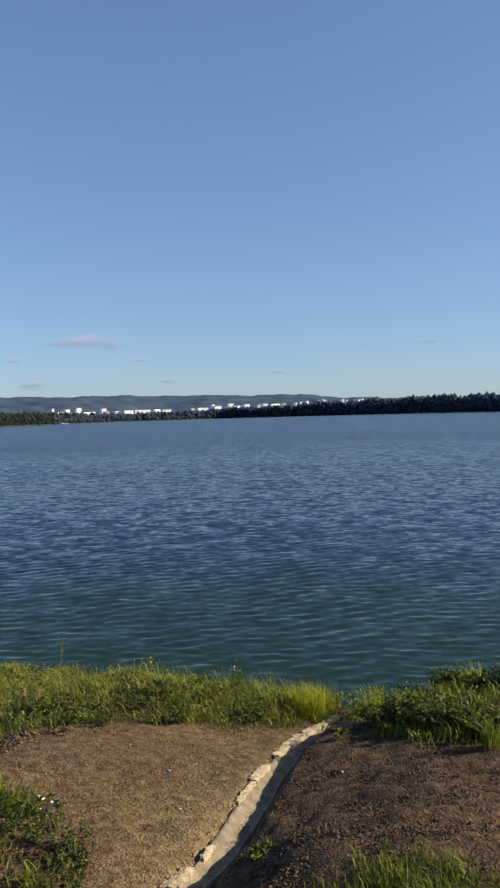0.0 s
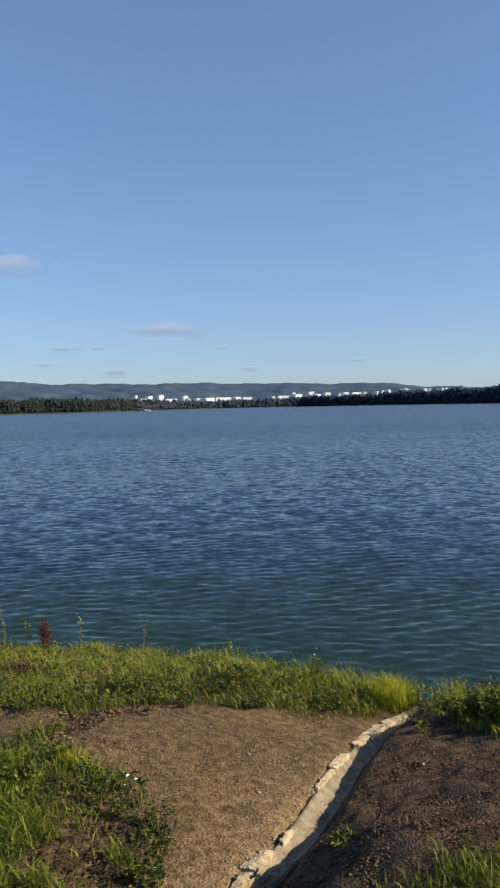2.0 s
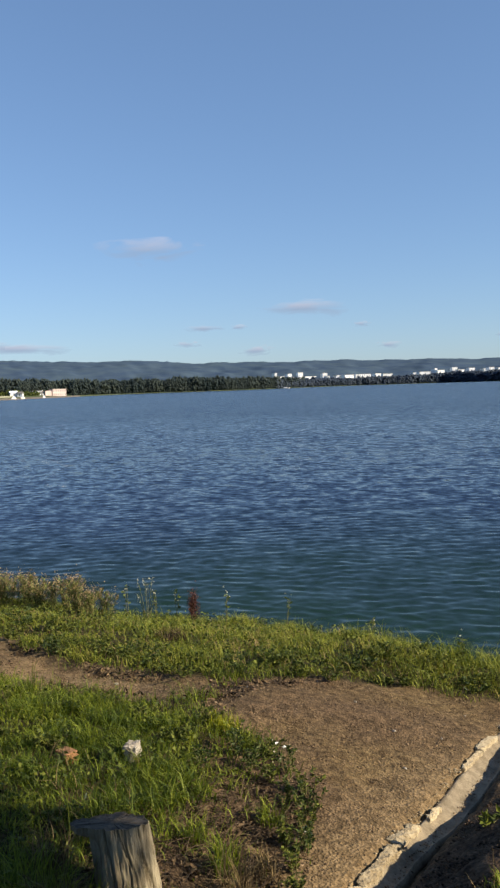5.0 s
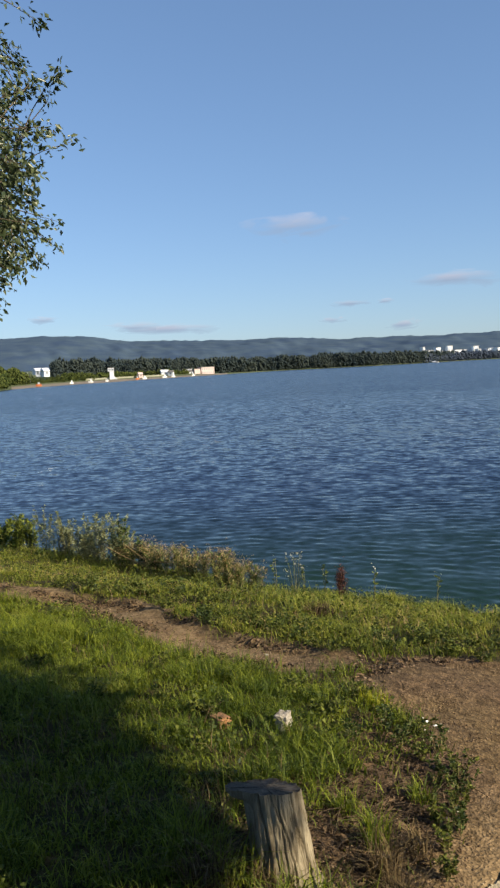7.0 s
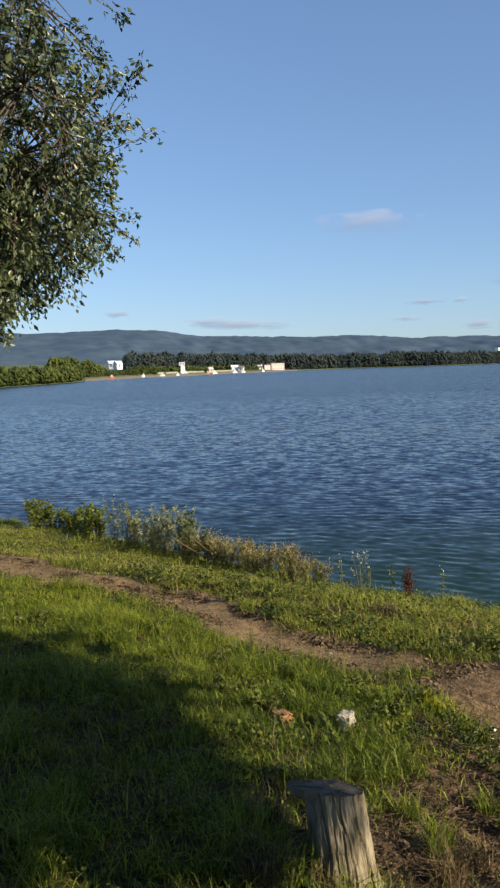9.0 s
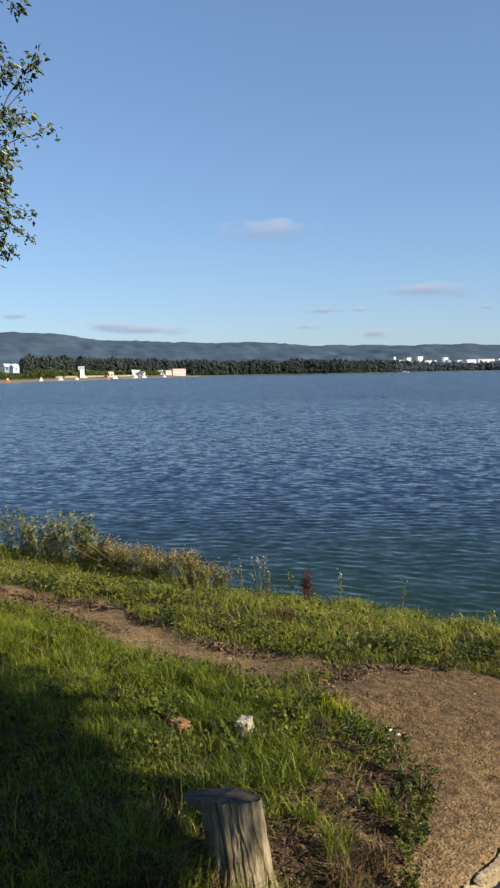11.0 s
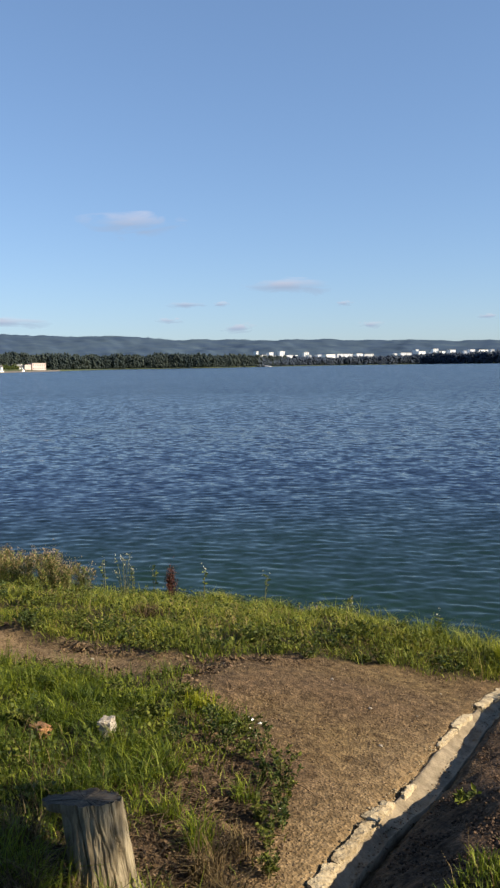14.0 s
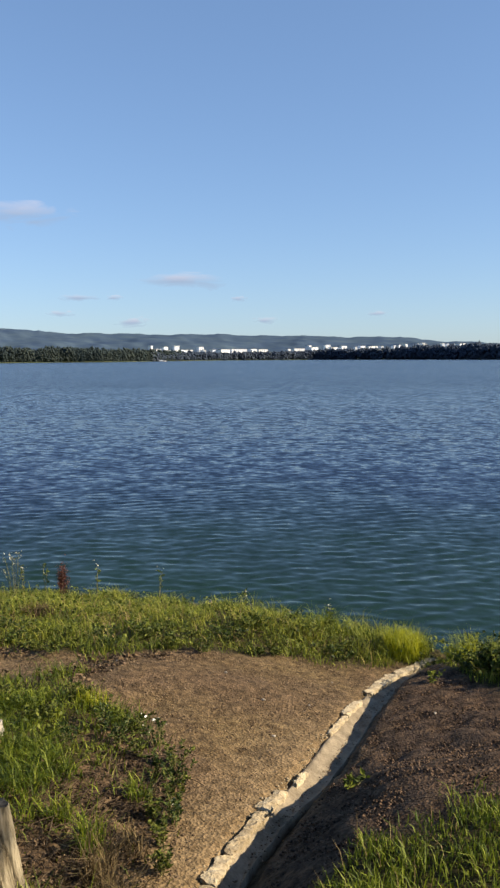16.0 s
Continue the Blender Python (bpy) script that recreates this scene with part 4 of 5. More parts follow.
# ---- the stump ----
def stump():
    place = Vector((-1.50, 2.83, float(land(-1.50, 2.83))))
    ob = thing("tree_stump", place, "weathered grey tree stump with deep vertical cracks in the grass", "stump")
    seg, lev = 400, 36
    high = 2.27 - place.z
    a = np.linspace(0, 2 * np.pi, seg, endpoint=False)
    cracks = np.random.default_rng(12)
    where, deep, wide = cracks.uniform(0, 2 * np.pi, 44), cracks.uniform(0.004, 0.016, 44), cracks.uniform(0.009, 0.02, 44)
    v = []
    for k in range(lev):
        t = k / (lev - 1)
        r = 0.145 + 0.02 * (1 - t) + 0.07 * max(0, 0.3 - t) ** 1.3 * 4
        r = r * (1 + 0.05 * np.cos(2 * a + 0.6) + 0.24 * t * np.exp(-(((a - 3.15 + np.pi) % (2 * np.pi) - np.pi) / 0.34) ** 2) - 0.10 * t * np.exp(-(((a - 4.3 + np.pi) % (2 * np.pi) - np.pi) / 0.5) ** 2) + 0.035 * np.cos(3 * a + 1.1) + 0.02 * np.cos(7 * a))
        r = r + 0.012 * (vnoise(a * 9, t * 7 + 0 * a, 51) - 0.5) + 0.006 * (vnoise(a * 30, t * 16 + 0 * a, 56) - 0.5)
        for w, d, b in zip(where, deep, wide):
            off = np.abs((a - w - 0.10 * math.sin(t * 5 + w) - 0.12 * (float(vnoise(t * 9, w * 7, 54)) - 0.5) + np.pi) % (2 * np.pi) - np.pi)
            r = r - d * np.exp(-(off / b) ** 2) * float(step(0.3, 0.6, vnoise(t * 4.5, w * 11, 55) + 0.25 * t)) * (1 - 0.5 * t ** 6)
        notch = np.exp(-np.abs(((a - 3.72 + np.pi) % (2 * np.pi) - np.pi) / 0.72) ** 3) * float(step(0.95, 0.84, t) * step(-0.1, 0.3, t))
        r = r * (1 - 0.68 * notch)
        lean = 0.07 * (1 - t)
        top = (-0.042 * np.cos(a - 2.0) - 0.01 + 0.004 * vnoise(a * 6, 0 * a, 52)) * t ** 5
        v.append(np.stack([r * np.cos(a) + lean, r * np.sin(a) - lean * 0.4, t * (high + 0.1) - 0.1 + top + 0 * a], 1))
    i = np.arange(lev - 1)[:, None] * seg
    j = np.arange(seg)
    f = np.stack([i + j, i + (j + 1) % seg, i + seg + (j + 1) % seg, i + seg + j], -1).reshape(-1, 4)
    part("trunk", mesh_from("trunk", np.concatenate(v), [f], M_STUMP, True), M_STUMP, ob)
    rim = v[-1]
    rings, mid = [rim], rim.mean(0)
    for s in (0.93, 0.8, 0.62, 0.42, 0.2):
        ring = mid + (rim - mid) * s
        sink = sum(d * 0.45 * np.exp(-(np.abs((a - w + np.pi) % (2 * np.pi) - np.pi) / (b * 1.1)) ** 2) for w, d, b in zip(where[:12], deep, wide))
        ring[:, 2] += 0.006 * (vnoise(ring[:, 0] * 40, ring[:, 1] * 40, 53) - 0.5) - sink * (0.6 + 0.4 * (s > 0.4)) - 0.004
        rings.append(ring)
    n = len(rings)
    verts = np.concatenate(rings + [mid[None] - [[0, 0, 0.01]]])
    i = np.arange(n - 1)[:, None] * seg
    quads = np.stack([i + j, i + (j + 1) % seg, i + seg + (j + 1) % seg, i + seg + j], -1).reshape(-1, 4)
    fan = np.stack([(n - 1) * seg + j, (n - 1) * seg + (j + 1) % seg, np.full(seg, n * seg)], 1)
    part("cut_top", mesh_from("cut_top", verts, [quads, fan], M_STUMP_TOP), M_STUMP_TOP, ob, "cracked grey sawn top")


stump()


# ---- stones, brick, litter ----
def lump(name, place, size, mat, label, category, seed, group="", square=0.0):
    r = np.random.default_rng(seed)
    bm = bmesh.new()
    if square:
        box(bm, (-0.5, -0.5, -0.5), (0.5, 0.5, 0.5))
        bmesh.ops.subdivide_edges(bm, edges=bm.edges[:], cuts=5, use_grid_fill=True)
    else:
        bmesh.ops.create_icosphere(bm, subdivisions=2, radius=0.55)
    for v in bm.verts:
        if square:
            v.co = v.co.lerp(v.co.normalized() * 0.62, square)
        v.co *= 0.86 + 0.3 * float(vnoise(v.co.x * 3 + seed, v.co.y * 3 + v.co.z * 4, seed)) + r.uniform(-0.05, 0.03)
        v.co = Vector((v.co.x * size[0], v.co.y * size[1], v.co.z * size[2]))
    me = bpy.data.meshes.new(name)
    bm.to_mesh(me)
    bm.free()
    me.materials.append(mat)
    ob = new(name, me)
    ob.location = (place[0], place[1], float(land(*place[:2])) + size[2] * 0.32 + (place[2] if len(place) > 2 else 0))
    ob.rotation_euler = (r.uniform(-0.25, 0.25), r.uniform(-0.25, 0.25), r.uniform(0, 3))
    return tagged(ob, label, category, group)


lump("white_stone", (-1.96, 4.06, 0.03), (0.085, 0.075, 0.095), M_STONE, "pale angular stone lying in the grass", "stone", 61, square=0.25)
lump("brick_piece", (-2.35, 4.0, 0.015), (0.13, 0.09, 0.065), M_BRICK, "broken orange brick half hidden in grass", "brick", 62, square=0.45)
for x, y, s, k in ((-1.30, 4.79, 0.035, 1), (-1.24, 4.76, 0.03, 2), (-1.34, 4.83, 0.025, 3)):
    lump("litter_scrap", (x, y), (s * 1.0, s * 0.7, 0.01), M_PAPER, "white scrap of litter on the soil", "litter", 70 + k, "white scraps")
for x, y, s, k in ((-0.62, 5.47, 0.028, 1), (-0.50, 4.92, 0.026, 2), (-0.15, 6.2, 0.022, 3), (-0.95, 5.9, 0.025, 4), (-0.30, 5.55, 0.018, 5), (0.55, 5.3, 0.03, 6), (-2.9, 5.85, 0.035, 7), (-1.75, 5.75, 0.03, 8)):
    lump("pale_pebble", (x, y), (s * 1.0, s * 0.7, s * 0.5), M_STONE, "pale pebble on the brown soil", "stone", 80 + k, "pale pebbles")


def scatter(n, lo, hi, rng, keep):
    """Random places on the land within a rectangle where keep(x, y) allows."""
    x, y = rng.uniform(lo[0], hi[0], n), rng.uniform(lo[1], hi[1], n)
    ok = rng.uniform(0, 1, n) < keep(x, y)
    x, y = x[ok], y[ok]
    return np.stack([x, y, land(x, y)], 1)


def stones(name, pts, size, mat, label, rng, flat=0.6, parent=None):
    """Small angular stones, eight faces each, as one piece of stuff."""
    n = len(pts)
    shape = np.array([(1, 0, 0), (-1, 0, 0), (0, 1, 0), (0, -1, 0), (0, 0, 1), (0, 0, -1)], float)
    tri = np.array([(0, 2, 4), (2, 1, 4), (1, 3, 4), (3, 0, 4), (2, 0, 5), (1, 2, 5), (3, 1, 5), (0, 3, 5)])
    v = shape[None] * rng.uniform(0.55, 1.2, (n, 6, 1)) + rng.normal(0, 0.16, (n, 6, 3))
    a = rng.uniform(0, 6.28, n)
    c, s = np.cos(a)[:, None], np.sin(a)[:, None]
    v = np.stack([v[..., 0] * c - v[..., 1] * s, v[..., 0] * s + v[..., 1] * c, v[..., 2] * flat], -1) * size[:, None, None] + (pts + [0, 0, 0.0])[:, None]
    f = np.arange(n)[:, None, None] * 6 + tri[None]
    me = mesh_from(name, v.reshape(-1, 3), [f.reshape(-1, 3)], mat)
    if parent:
        return tagged(part(name, me, mat, parent), kind="stuff")
    return tagged(new(name, me), label, "gravel", kind="stuff")


drain()

rng = np.random.default_rng(17)
tan_side = lambda x, y: (x < drain_x(y) - 0.2) * (1 - grass_cover(x, y)) * (0.25 + 0.75 * vnoise(x * 2, y * 2, 61)) * (y < crest_y(x))
dug_side = lambda x, y: (x > drain_x(y) + 0.19) * (1 - grass_cover(x, y)) * (0.4 + 0.6 * vnoise(x * 3, y * 3, 62)) * (y < crest_y(x))
p = scatter(78000, (-4.5, 2.9), (0.6, 7.2), rng, tan_side)
stones("gravel", p, 0.0038 + 0.0075 * rng.uniform(0, 1, len(p)) ** 3, M_PEBBLE, "small brown gravel on the trodden soil", rng)
p = scatter(66000, (-0.6, 2.8), (3.0, 6.6), rng, dug_side)
stones("clods", p, 0.0035 + 0.0085 * rng.uniform(0, 1, len(p)) ** 3, M_CLOD, "dark crumbled clods of dug soil", rng, 0.8)
p = scatter(900, (-9, 5.3), (-1.5, 8.5), rng, lambda x, y: (1 - grass_cover(x, y)) * (y < crest_y(x)))
stones("path_gravel", p, 0.008 + 0.018 * rng.uniform(0, 1, len(p)) ** 2, M_PEBBLE, "loose stones on the footpath", rng)


# ---- twigs and dead stalks on the bare soil ----
p = scatter(1500, (-1.75, 2.5), (-0.92, 4.3), rng, lambda x, y: 0.75 + 0 * x)
pieces = []
for q in p:
    a, ln = rng.uniform(0, 6.28), rng.uniform(0.04, 0.2)
    w = np.array([math.cos(a), math.sin(a), rng.uniform(-0.05, 0.25)]) * ln
    pieces.append(tube([q + [0, 0, 0.006], q + w * 0.5 + [0, 0, 0.012], q + w], np.array([1, 0.9, 0.5]) * rng.uniform(0.001, 0.003), 4))
v, f = merged(pieces)
tagged(new("twigs", mesh_from("twigs", v, [f], M_TWIG)), "dry twigs and dead stalks on bare soil", "twigs", kind="stuff")


p = scatter(2600, (-1.75, 2.4), (-0.9, 4.2), rng, lambda x, y: 0.3 + 0.7 * vnoise(x * 5, y * 5, 66))
v, f = leaves(p + [0, 0, 0.012], rng.normal(0, 1, (len(p), 3)) * [1, 1, 0.35], rng.uniform(0.02, 0.06, len(p)), rng.uniform(0.008, 0.02, len(p)), rng)
tagged(new("dead_leaves", mesh_from("dead_leaves", v, [f], M_LITTER)), "brown dead leaves on the bare soil", "leaf litter", kind="stuff")


def path_edge(n, rng):
    """Places along both edges of the footpath."""
    x = rng.uniform(-8.5, -1.4, n)
    y = np.where(rng.uniform(0, 1, n) < 0.6, path_low(x) + rng.normal(0.05, 0.13, n), bank_low(x) - np.abs(rng.normal(0, 0.1, n)))
    keep = vnoise(x * 2.6, y * 2.6, 67) > 0.5
    return np.stack([x, y, land(x, y)], 1)[keep]


p = path_edge(4200, rng)
v, f = leaves(p + [0, 0, 0.012], rng.normal(0, 1, (len(p), 3)) * [1, 1, 0.4], rng.uniform(0.02, 0.07, len(p)), rng.uniform(0.008, 0.024, len(p)), rng)
tagged(new("dead_leaves", mesh_from("dead_leaves", v, [f], M_LITTER)), "brown dead leaves along the footpath", "leaf litter", kind="stuff")
p = path_edge(2600, rng)
stones("path_clods", p, 0.006 + 0.016 * rng.uniform(0, 1, len(p)) ** 2, M_CLOD, "dark crumbs of soil along the footpath", rng, 0.7)


# ---- grass ----
def meadow(name, pts, height, width, lean, mat, label, rng, droop=0.15):
    v, q, t = blades(pts, height, width, lean, rng, droop)
    return tagged(new(name, mesh_from(name, v, [q, t], mat)), label, "grass", kind="stuff")


def tall(x, y, seed):
    return 0.38 + 1.3 * vnoise(x * 1.8, y * 1.8, seed) * vnoise(x * 5, y * 5, seed + 1) * 1.7


lawn = lambda x, y: grass_cover(x, y) * (y < path_low(x) + 0.3) * (x < -0.7) * (0.22 + 0.78 * step(0.28, 0.62, vnoise(x * 6, y * 6, 71)))
p = scatter(260000, (-7.5, 1.6), (-0.7, 7.0), rng, lawn)
h = 0.066 * tall(p[:, 0], p[:, 1], 72) * rng.uniform(0.5, 1.6, len(p))
meadow("lawn_grass", p, h, rng.uniform(0.003, 0.0075, len(p)), rng.uniform(0.3, 1.5, len(p)), M_GRASS, "green meadow grass beside the footpath", rng)
p = scatter(9000, (-7.5, 1.6), (-0.7, 6.6), rng, lambda x, y: lawn(x, y) * (vnoise(x * 2.2, y * 2.2, 73) > 0.52))
meadow("long_grass", p, rng.uniform(0.11, 0.26, len(p)), rng.uniform(0.003, 0.0062, len(p)), rng.uniform(0.4, 1.3, len(p)), M_GRASS, "long arching tufts of green grass", rng, 0.35)
p = scatter(9000, (-5, 1.6), (-0.7, 6.4), rng, lambda x, y: np.clip(grass_cover(x, y) + 0.25, 0, 1) * (x < lawn_edge(y)) * (vnoise(x * 2.6, y * 2.6, 74) > 0.45) * (0.2 + 0.8 * (y < 3.6)))
meadow("dry_grass", p, rng.uniform(0.05, 0.20, len(p)), rng.uniform(0.003, 0.006, len(p)), rng.uniform(0.4, 1.4, len(p)), M_DEAD, "dead brown stalks among the grass", rng, 0.3)

p = scatter(28000, (-7.5, -3.5), (-0.9, 1.6), rng, lambda x, y: 0.8 + 0 * x)
meadow("lawn_grass", p, 0.08 * rng.uniform(0.5, 1.5, len(p)), rng.uniform(0.006, 0.012, len(p)), rng.uniform(0.3, 1.5, len(p)), M_GRASS, "green meadow grass up the bank from the path", rng)
p = scatter(25000, (0.1, -3.5), (4.5, 1.7), rng, lambda x, y: 0.8 + 0 * x)
meadow("verge_grass", p, 0.07 * rng.uniform(0.5, 1.5, len(p)), rng.uniform(0.006, 0.012, len(p)), rng.uniform(0.2, 1.2, len(p)), M_GRASS, "green grass above the drain", rng)

bank = lambda x, y: grass_cover(x, y) * (y > bank_low(x) - 0.3) * (0.25 + 0.75 * step(0.2, 0.6, vnoise(x * 4, y * 4, 75)))
p = scatter(250000, (-14, 5.6), (0.75, 13), rng, lambda x, y: bank(x, y) * (y < crest_y(x) + 1.0))
h = 0.072 * tall(p[:, 0], p[:, 1], 76) * rng.uniform(0.5, 1.6, len(p)) * (1 + 0.35 * step(-0.8, 0.2, p[:, 1] - crest_y(p[:, 0]))) * (1 - 0.35 * step(-3.8, -5.5, p[:, 0]))
meadow("bank_grass", p, h, rng.uniform(0.004, 0.0085, len(p)), rng.uniform(0.3, 1.6, len(p)), M_BANK, "thick mixed grass on the lake bank", rng)
p = scatter(9000, (-14, 7.2), (0.75, 13), rng, lambda x, y: bank(x, y) * (np.abs(y - crest_y(x)) < 0.9) * (vnoise(x * 1.8, y * 1.8, 77) > 0.4))
meadow("crest_grass", p, rng.uniform(0.12, 0.26, len(p)), rng.uniform(0.004, 0.008, len(p)), rng.uniform(0.3, 1.2, len(p)), M_BANK, "taller grass along the edge of the bank", rng, 0.3)
p = scatter(9000, (-13, 6), (0.7, 12), rng, lambda x, y: bank(x, y) * (vnoise(x * 1.1, y * 1.1, 78) > 0.5))
meadow("dry_grass", p, rng.uniform(0.05, 0.15, len(p)), rng.uniform(0.003, 0.006, len(p)), rng.uniform(0.4, 1.6, len(p)), M_STRAW, "dry straw-coloured stalks on the bank", rng, 0.2)
p = scatter(26000, (0.75, 5.0), (5, 9.5), rng, lambda x, y: bank(x, y) * (x > drain_x(y) + 0.2) * (y < crest_y(x) + 0.8))
h = 0.06 * tall(p[:, 0], p[:, 1], 79) * rng.uniform(0.5, 1.6, len(p))
meadow("bank_grass", p, h, rng.uniform(0.005, 0.01, len(p)), rng.uniform(0.1, 0.9, len(p)), M_BANK, "mixed grass and weeds beyond the drain", rng)
p = scatter(64000, (-0.6, 1.6), (3.2, 4.1), rng, lambda x, y: grass_cover(x, y) * (x > drain_x(y) + 0.2) * (0.25 + 0.75 * vnoise(x * 4, y * 4, 81)))
h = 0.05 * tall(p[:, 0], p[:, 1], 82) * rng.uniform(0.6, 1.7, len(p))
meadow("verge_grass", p, h, rng.uniform(0.003, 0.0065, len(p)), rng.uniform(0.2, 1.0, len(p)), M_GRASS, "upright green grass beside the drain", rng)
p = scatter(700, (-0.6, 1.6), (3.0, 3.95), rng, lambda x, y: grass_cover(x, y) * (x > drain_x(y) + 0.18))
meadow("dry_grass", p, rng.uniform(0.06, 0.15, len(p)), rng.uniform(0.002, 0.0035, len(p)), rng.uniform(0.3, 1.0, len(p)), M_STRAW, "dry stalks beside the drain", rng, 0.2)
p = scatter(6000, (-8, 6.4), (0.6, 11.2), rng, lambda x, y: bank(x, y) * step(0.42, 0.62, vnoise(x * 0.8 + 3, y * 1.1, 87)) * (y < crest_y(x) + 0.4))
meadow("seeding_grass", p, rng.uniform(0.06, 0.15, len(p)), rng.uniform(0.003, 0.006, len(p)), rng.uniform(0.4, 1.6, len(p)), M_OCHRE, "fuzzy ochre grass gone to seed on the bank", rng, 0.2)


def herbs(name, pts, high, size, mat, label, rng):
    """Small broad leaves between the blades."""
    at = pts + np.stack([0 * high, 0 * high, high], 1)
    way = rng.normal(0, 1, (len(pts), 3)) * [1, 1, 0.45] + [0, 0, 0.25]
    v, f = leaves(at, way, size, size * rng.uniform(0.45, 0.8, len(pts)), rng)
    return tagged(new(name, mesh_from(name, v, [f], mat)), label, "herbs", kind="stuff")


p = scatter(42000, (-12, 5.6), (4.5, 12.5), rng, lambda x, y: bank(x, y) * (vnoise(x * 2.3, y * 2.3, 84) > 0.35) * (y < crest_y(x) + 0.9))
herbs("bank_herbs", p, rng.uniform(0.02, 0.15, len(p)), rng.uniform(0.018, 0.045, len(p)), M_HERB, "small broad-leaved herbs among the bank grass", rng)
p = scatter(32000, (-7, 2.0), (-0.7, 6.8), rng, lambda x, y: lawn(x, y) * (vnoise(x * 2.6, y * 2.6, 85) > 0.5))
herbs("meadow_herbs", p, rng.uniform(0.01, 0.1, len(p)), rng.uniform(0.014, 0.036, len(p)), M_HERB, "small broad-leaved herbs in the meadow", rng)


# ---- single plants ----
def tuft(name, place, count, height, spread, mat, label, seed, width=(0.003, 0.0065), lean=(0.2, 0.9), category="grass tuft"):
    r = np.random.default_rng(seed)
    a, d = r.uniform(0, 6.28, count), spread * r.uniform(0, 1, count) ** 0.6
    x, y = place[0] + d * np.cos(a), place[1] + d * np.sin(a)
    base = np.stack([x, y, land(x, y)], 1)
    v, q, t = blades(base, r.uniform(0.45, 1, count) * height, r.uniform(*width, count), r.uniform(*lean, count), r, 0.25)
    return tagged(new(name, mesh_from(name, v, [q, t], mat)), label, category)


def weed(place, high, wide, stems, per, size, mat, label, seed, name="weed_plant", category="weed", flower=None, flowers=0, group=""):
    """A leafy plant: stems that spread from one root, with folded leaves up each, and flower or seed heads if it has any."""
    r = np.random.default_rng(seed)
    root = np.array([place[0], place[1], float(land(*place[:2]))])
    ob = thing(name, root, label, category, group)
    tubes, at, ways, tips = [], [], [], []
    for _ in range(stems):
        a, out, h = r.uniform(0, 6.28), wide * r.uniform(0.15, 1), high * r.uniform(0.55, 1)
        start = np.array([math.cos(a), math.sin(a), 0]) * out * 0.25
        end = np.array([math.cos(a) * out, math.sin(a) * out, h])
        bend = np.array([start + (end - start) * t + np.array([0, 0, h * 0.18 * math.sin(math.pi * t)]) + r.normal(0, 0.008, 3) * t for t in (0, 0.35, 0.7, 1)])
        tubes.append(tube(bend, np.array([1, 0.8, 0.6, 0.3]) * 0.003 * (0.6 + high), 4))
        t = r.uniform(0.08, 1, per)
        k = np.minimum((t * 3).astype(int), 2)
        pos = bend[k] + (bend[k + 1] - bend[k]) * (t * 3 - k)[:, None]
        w = r.normal(0, 1, (per, 3))
        w[:, 2] = np.abs(w[:, 2]) * 0.6
        at.append(pos)
        ways.append(w)
        tips.append(bend[-1])
    stalks = [part("stem", mesh_from("stem", v, [f], M_STEM), M_STEM, ob) for v, f in tubes]
    at, ways = np.concatenate(at), np.concatenate(ways)
    ln = size * r.uniform(0.5, 1.2, len(at))
    slim = 0.3 if mat is M_REED else 1.0
    v, f = leaves(at, ways + [0, 0, 1.2 if mat is M_REED else 0], ln, ln * slim * r.uniform(0.3, 0.55, len(at)), r)
    tagged(part("foliage", mesh_from("foliage", v, [f], mat), mat, ob), kind="stuff")
    if flower:
        for stalk, tip in zip(stalks, tips):
            at = tip + r.normal(0, 1, (flowers, 3)) * np.array([0.03, 0.03, 0.07]) * (0.5 + high) * (0.5 if flower is M_FLOWER else 1)
            ln = np.full(len(at), 0.022) * r.uniform(0.5, 1.3, len(at)) * (0.6 + 0.5 * high)
            v, f = leaves(at, r.normal(0, 1, at.shape), ln, ln * 0.7, r)
            tagged(part("flower_head" if flower is M_FLOWER else "seed_head", mesh_from("seed_head", v, [f], flower), flower, stalk), kind="stuff")
    return ob


tuft("lime_tuft", (0.47, 7.25), 800, 0.31, 0.17, M_LIME, "bright yellow-green grass tuft at the end of the drain", 91, lean=(0.15, 0.8))
tuft("lime_tuft", (0.58, 7.34), 300, 0.17, 0.13, M_LIME, "low yellow-green grass tuft at the drain mouth", 92, lean=(0.15, 0.9))
tuft("pale_tuft", (-0.25, 7.6), 160, 0.32, 0.14, M_GRASS, "arching pale grass tuft on the bank edge", 93, lean=(0.3, 1.0))
tuft("yellow_tuft", (-1.64, 4.81), 190, 0.13, 0.11, M_LIME, "short yellow-green grass tuft at the meadow's edge", 95, lean=(0.2, 1.0))
for k, (x, y, h) in enumerate(((-7.55, 10.5, 0.8), (-7.1, 10.35, 0.6), (-7.8, 10.6, 0.66))):
    weed((x, y), h, 0.1, 4, 46, 0.075, M_WEED_DARK, "tall dark green leafy weed among the reeds", 96 + k, "tall_weed", "weed", group="tall dark weeds")
for k, (x, y, s) in enumerate(((-6.95, 10.2, 0.3), (-6.6, 10.05, -0.25), (-7.3, 10.2, 0.15))):
    z = float(land(x, y))
    v, f = tube([(x - 0.35, y, z + 0.3 + s * 0.4), (x, y - 0.05, z + 0.24), (x + 0.4, y - 0.1, z + 0.18 - s * 0.3)], (0.012, 0.01, 0.006), 5)
    tagged(new("fallen_stalk", mesh_from("fallen_stalk", v, [f], M_STRAW)), "pale dry stalk fallen across the reeds", "stalk", "fallen stalks")
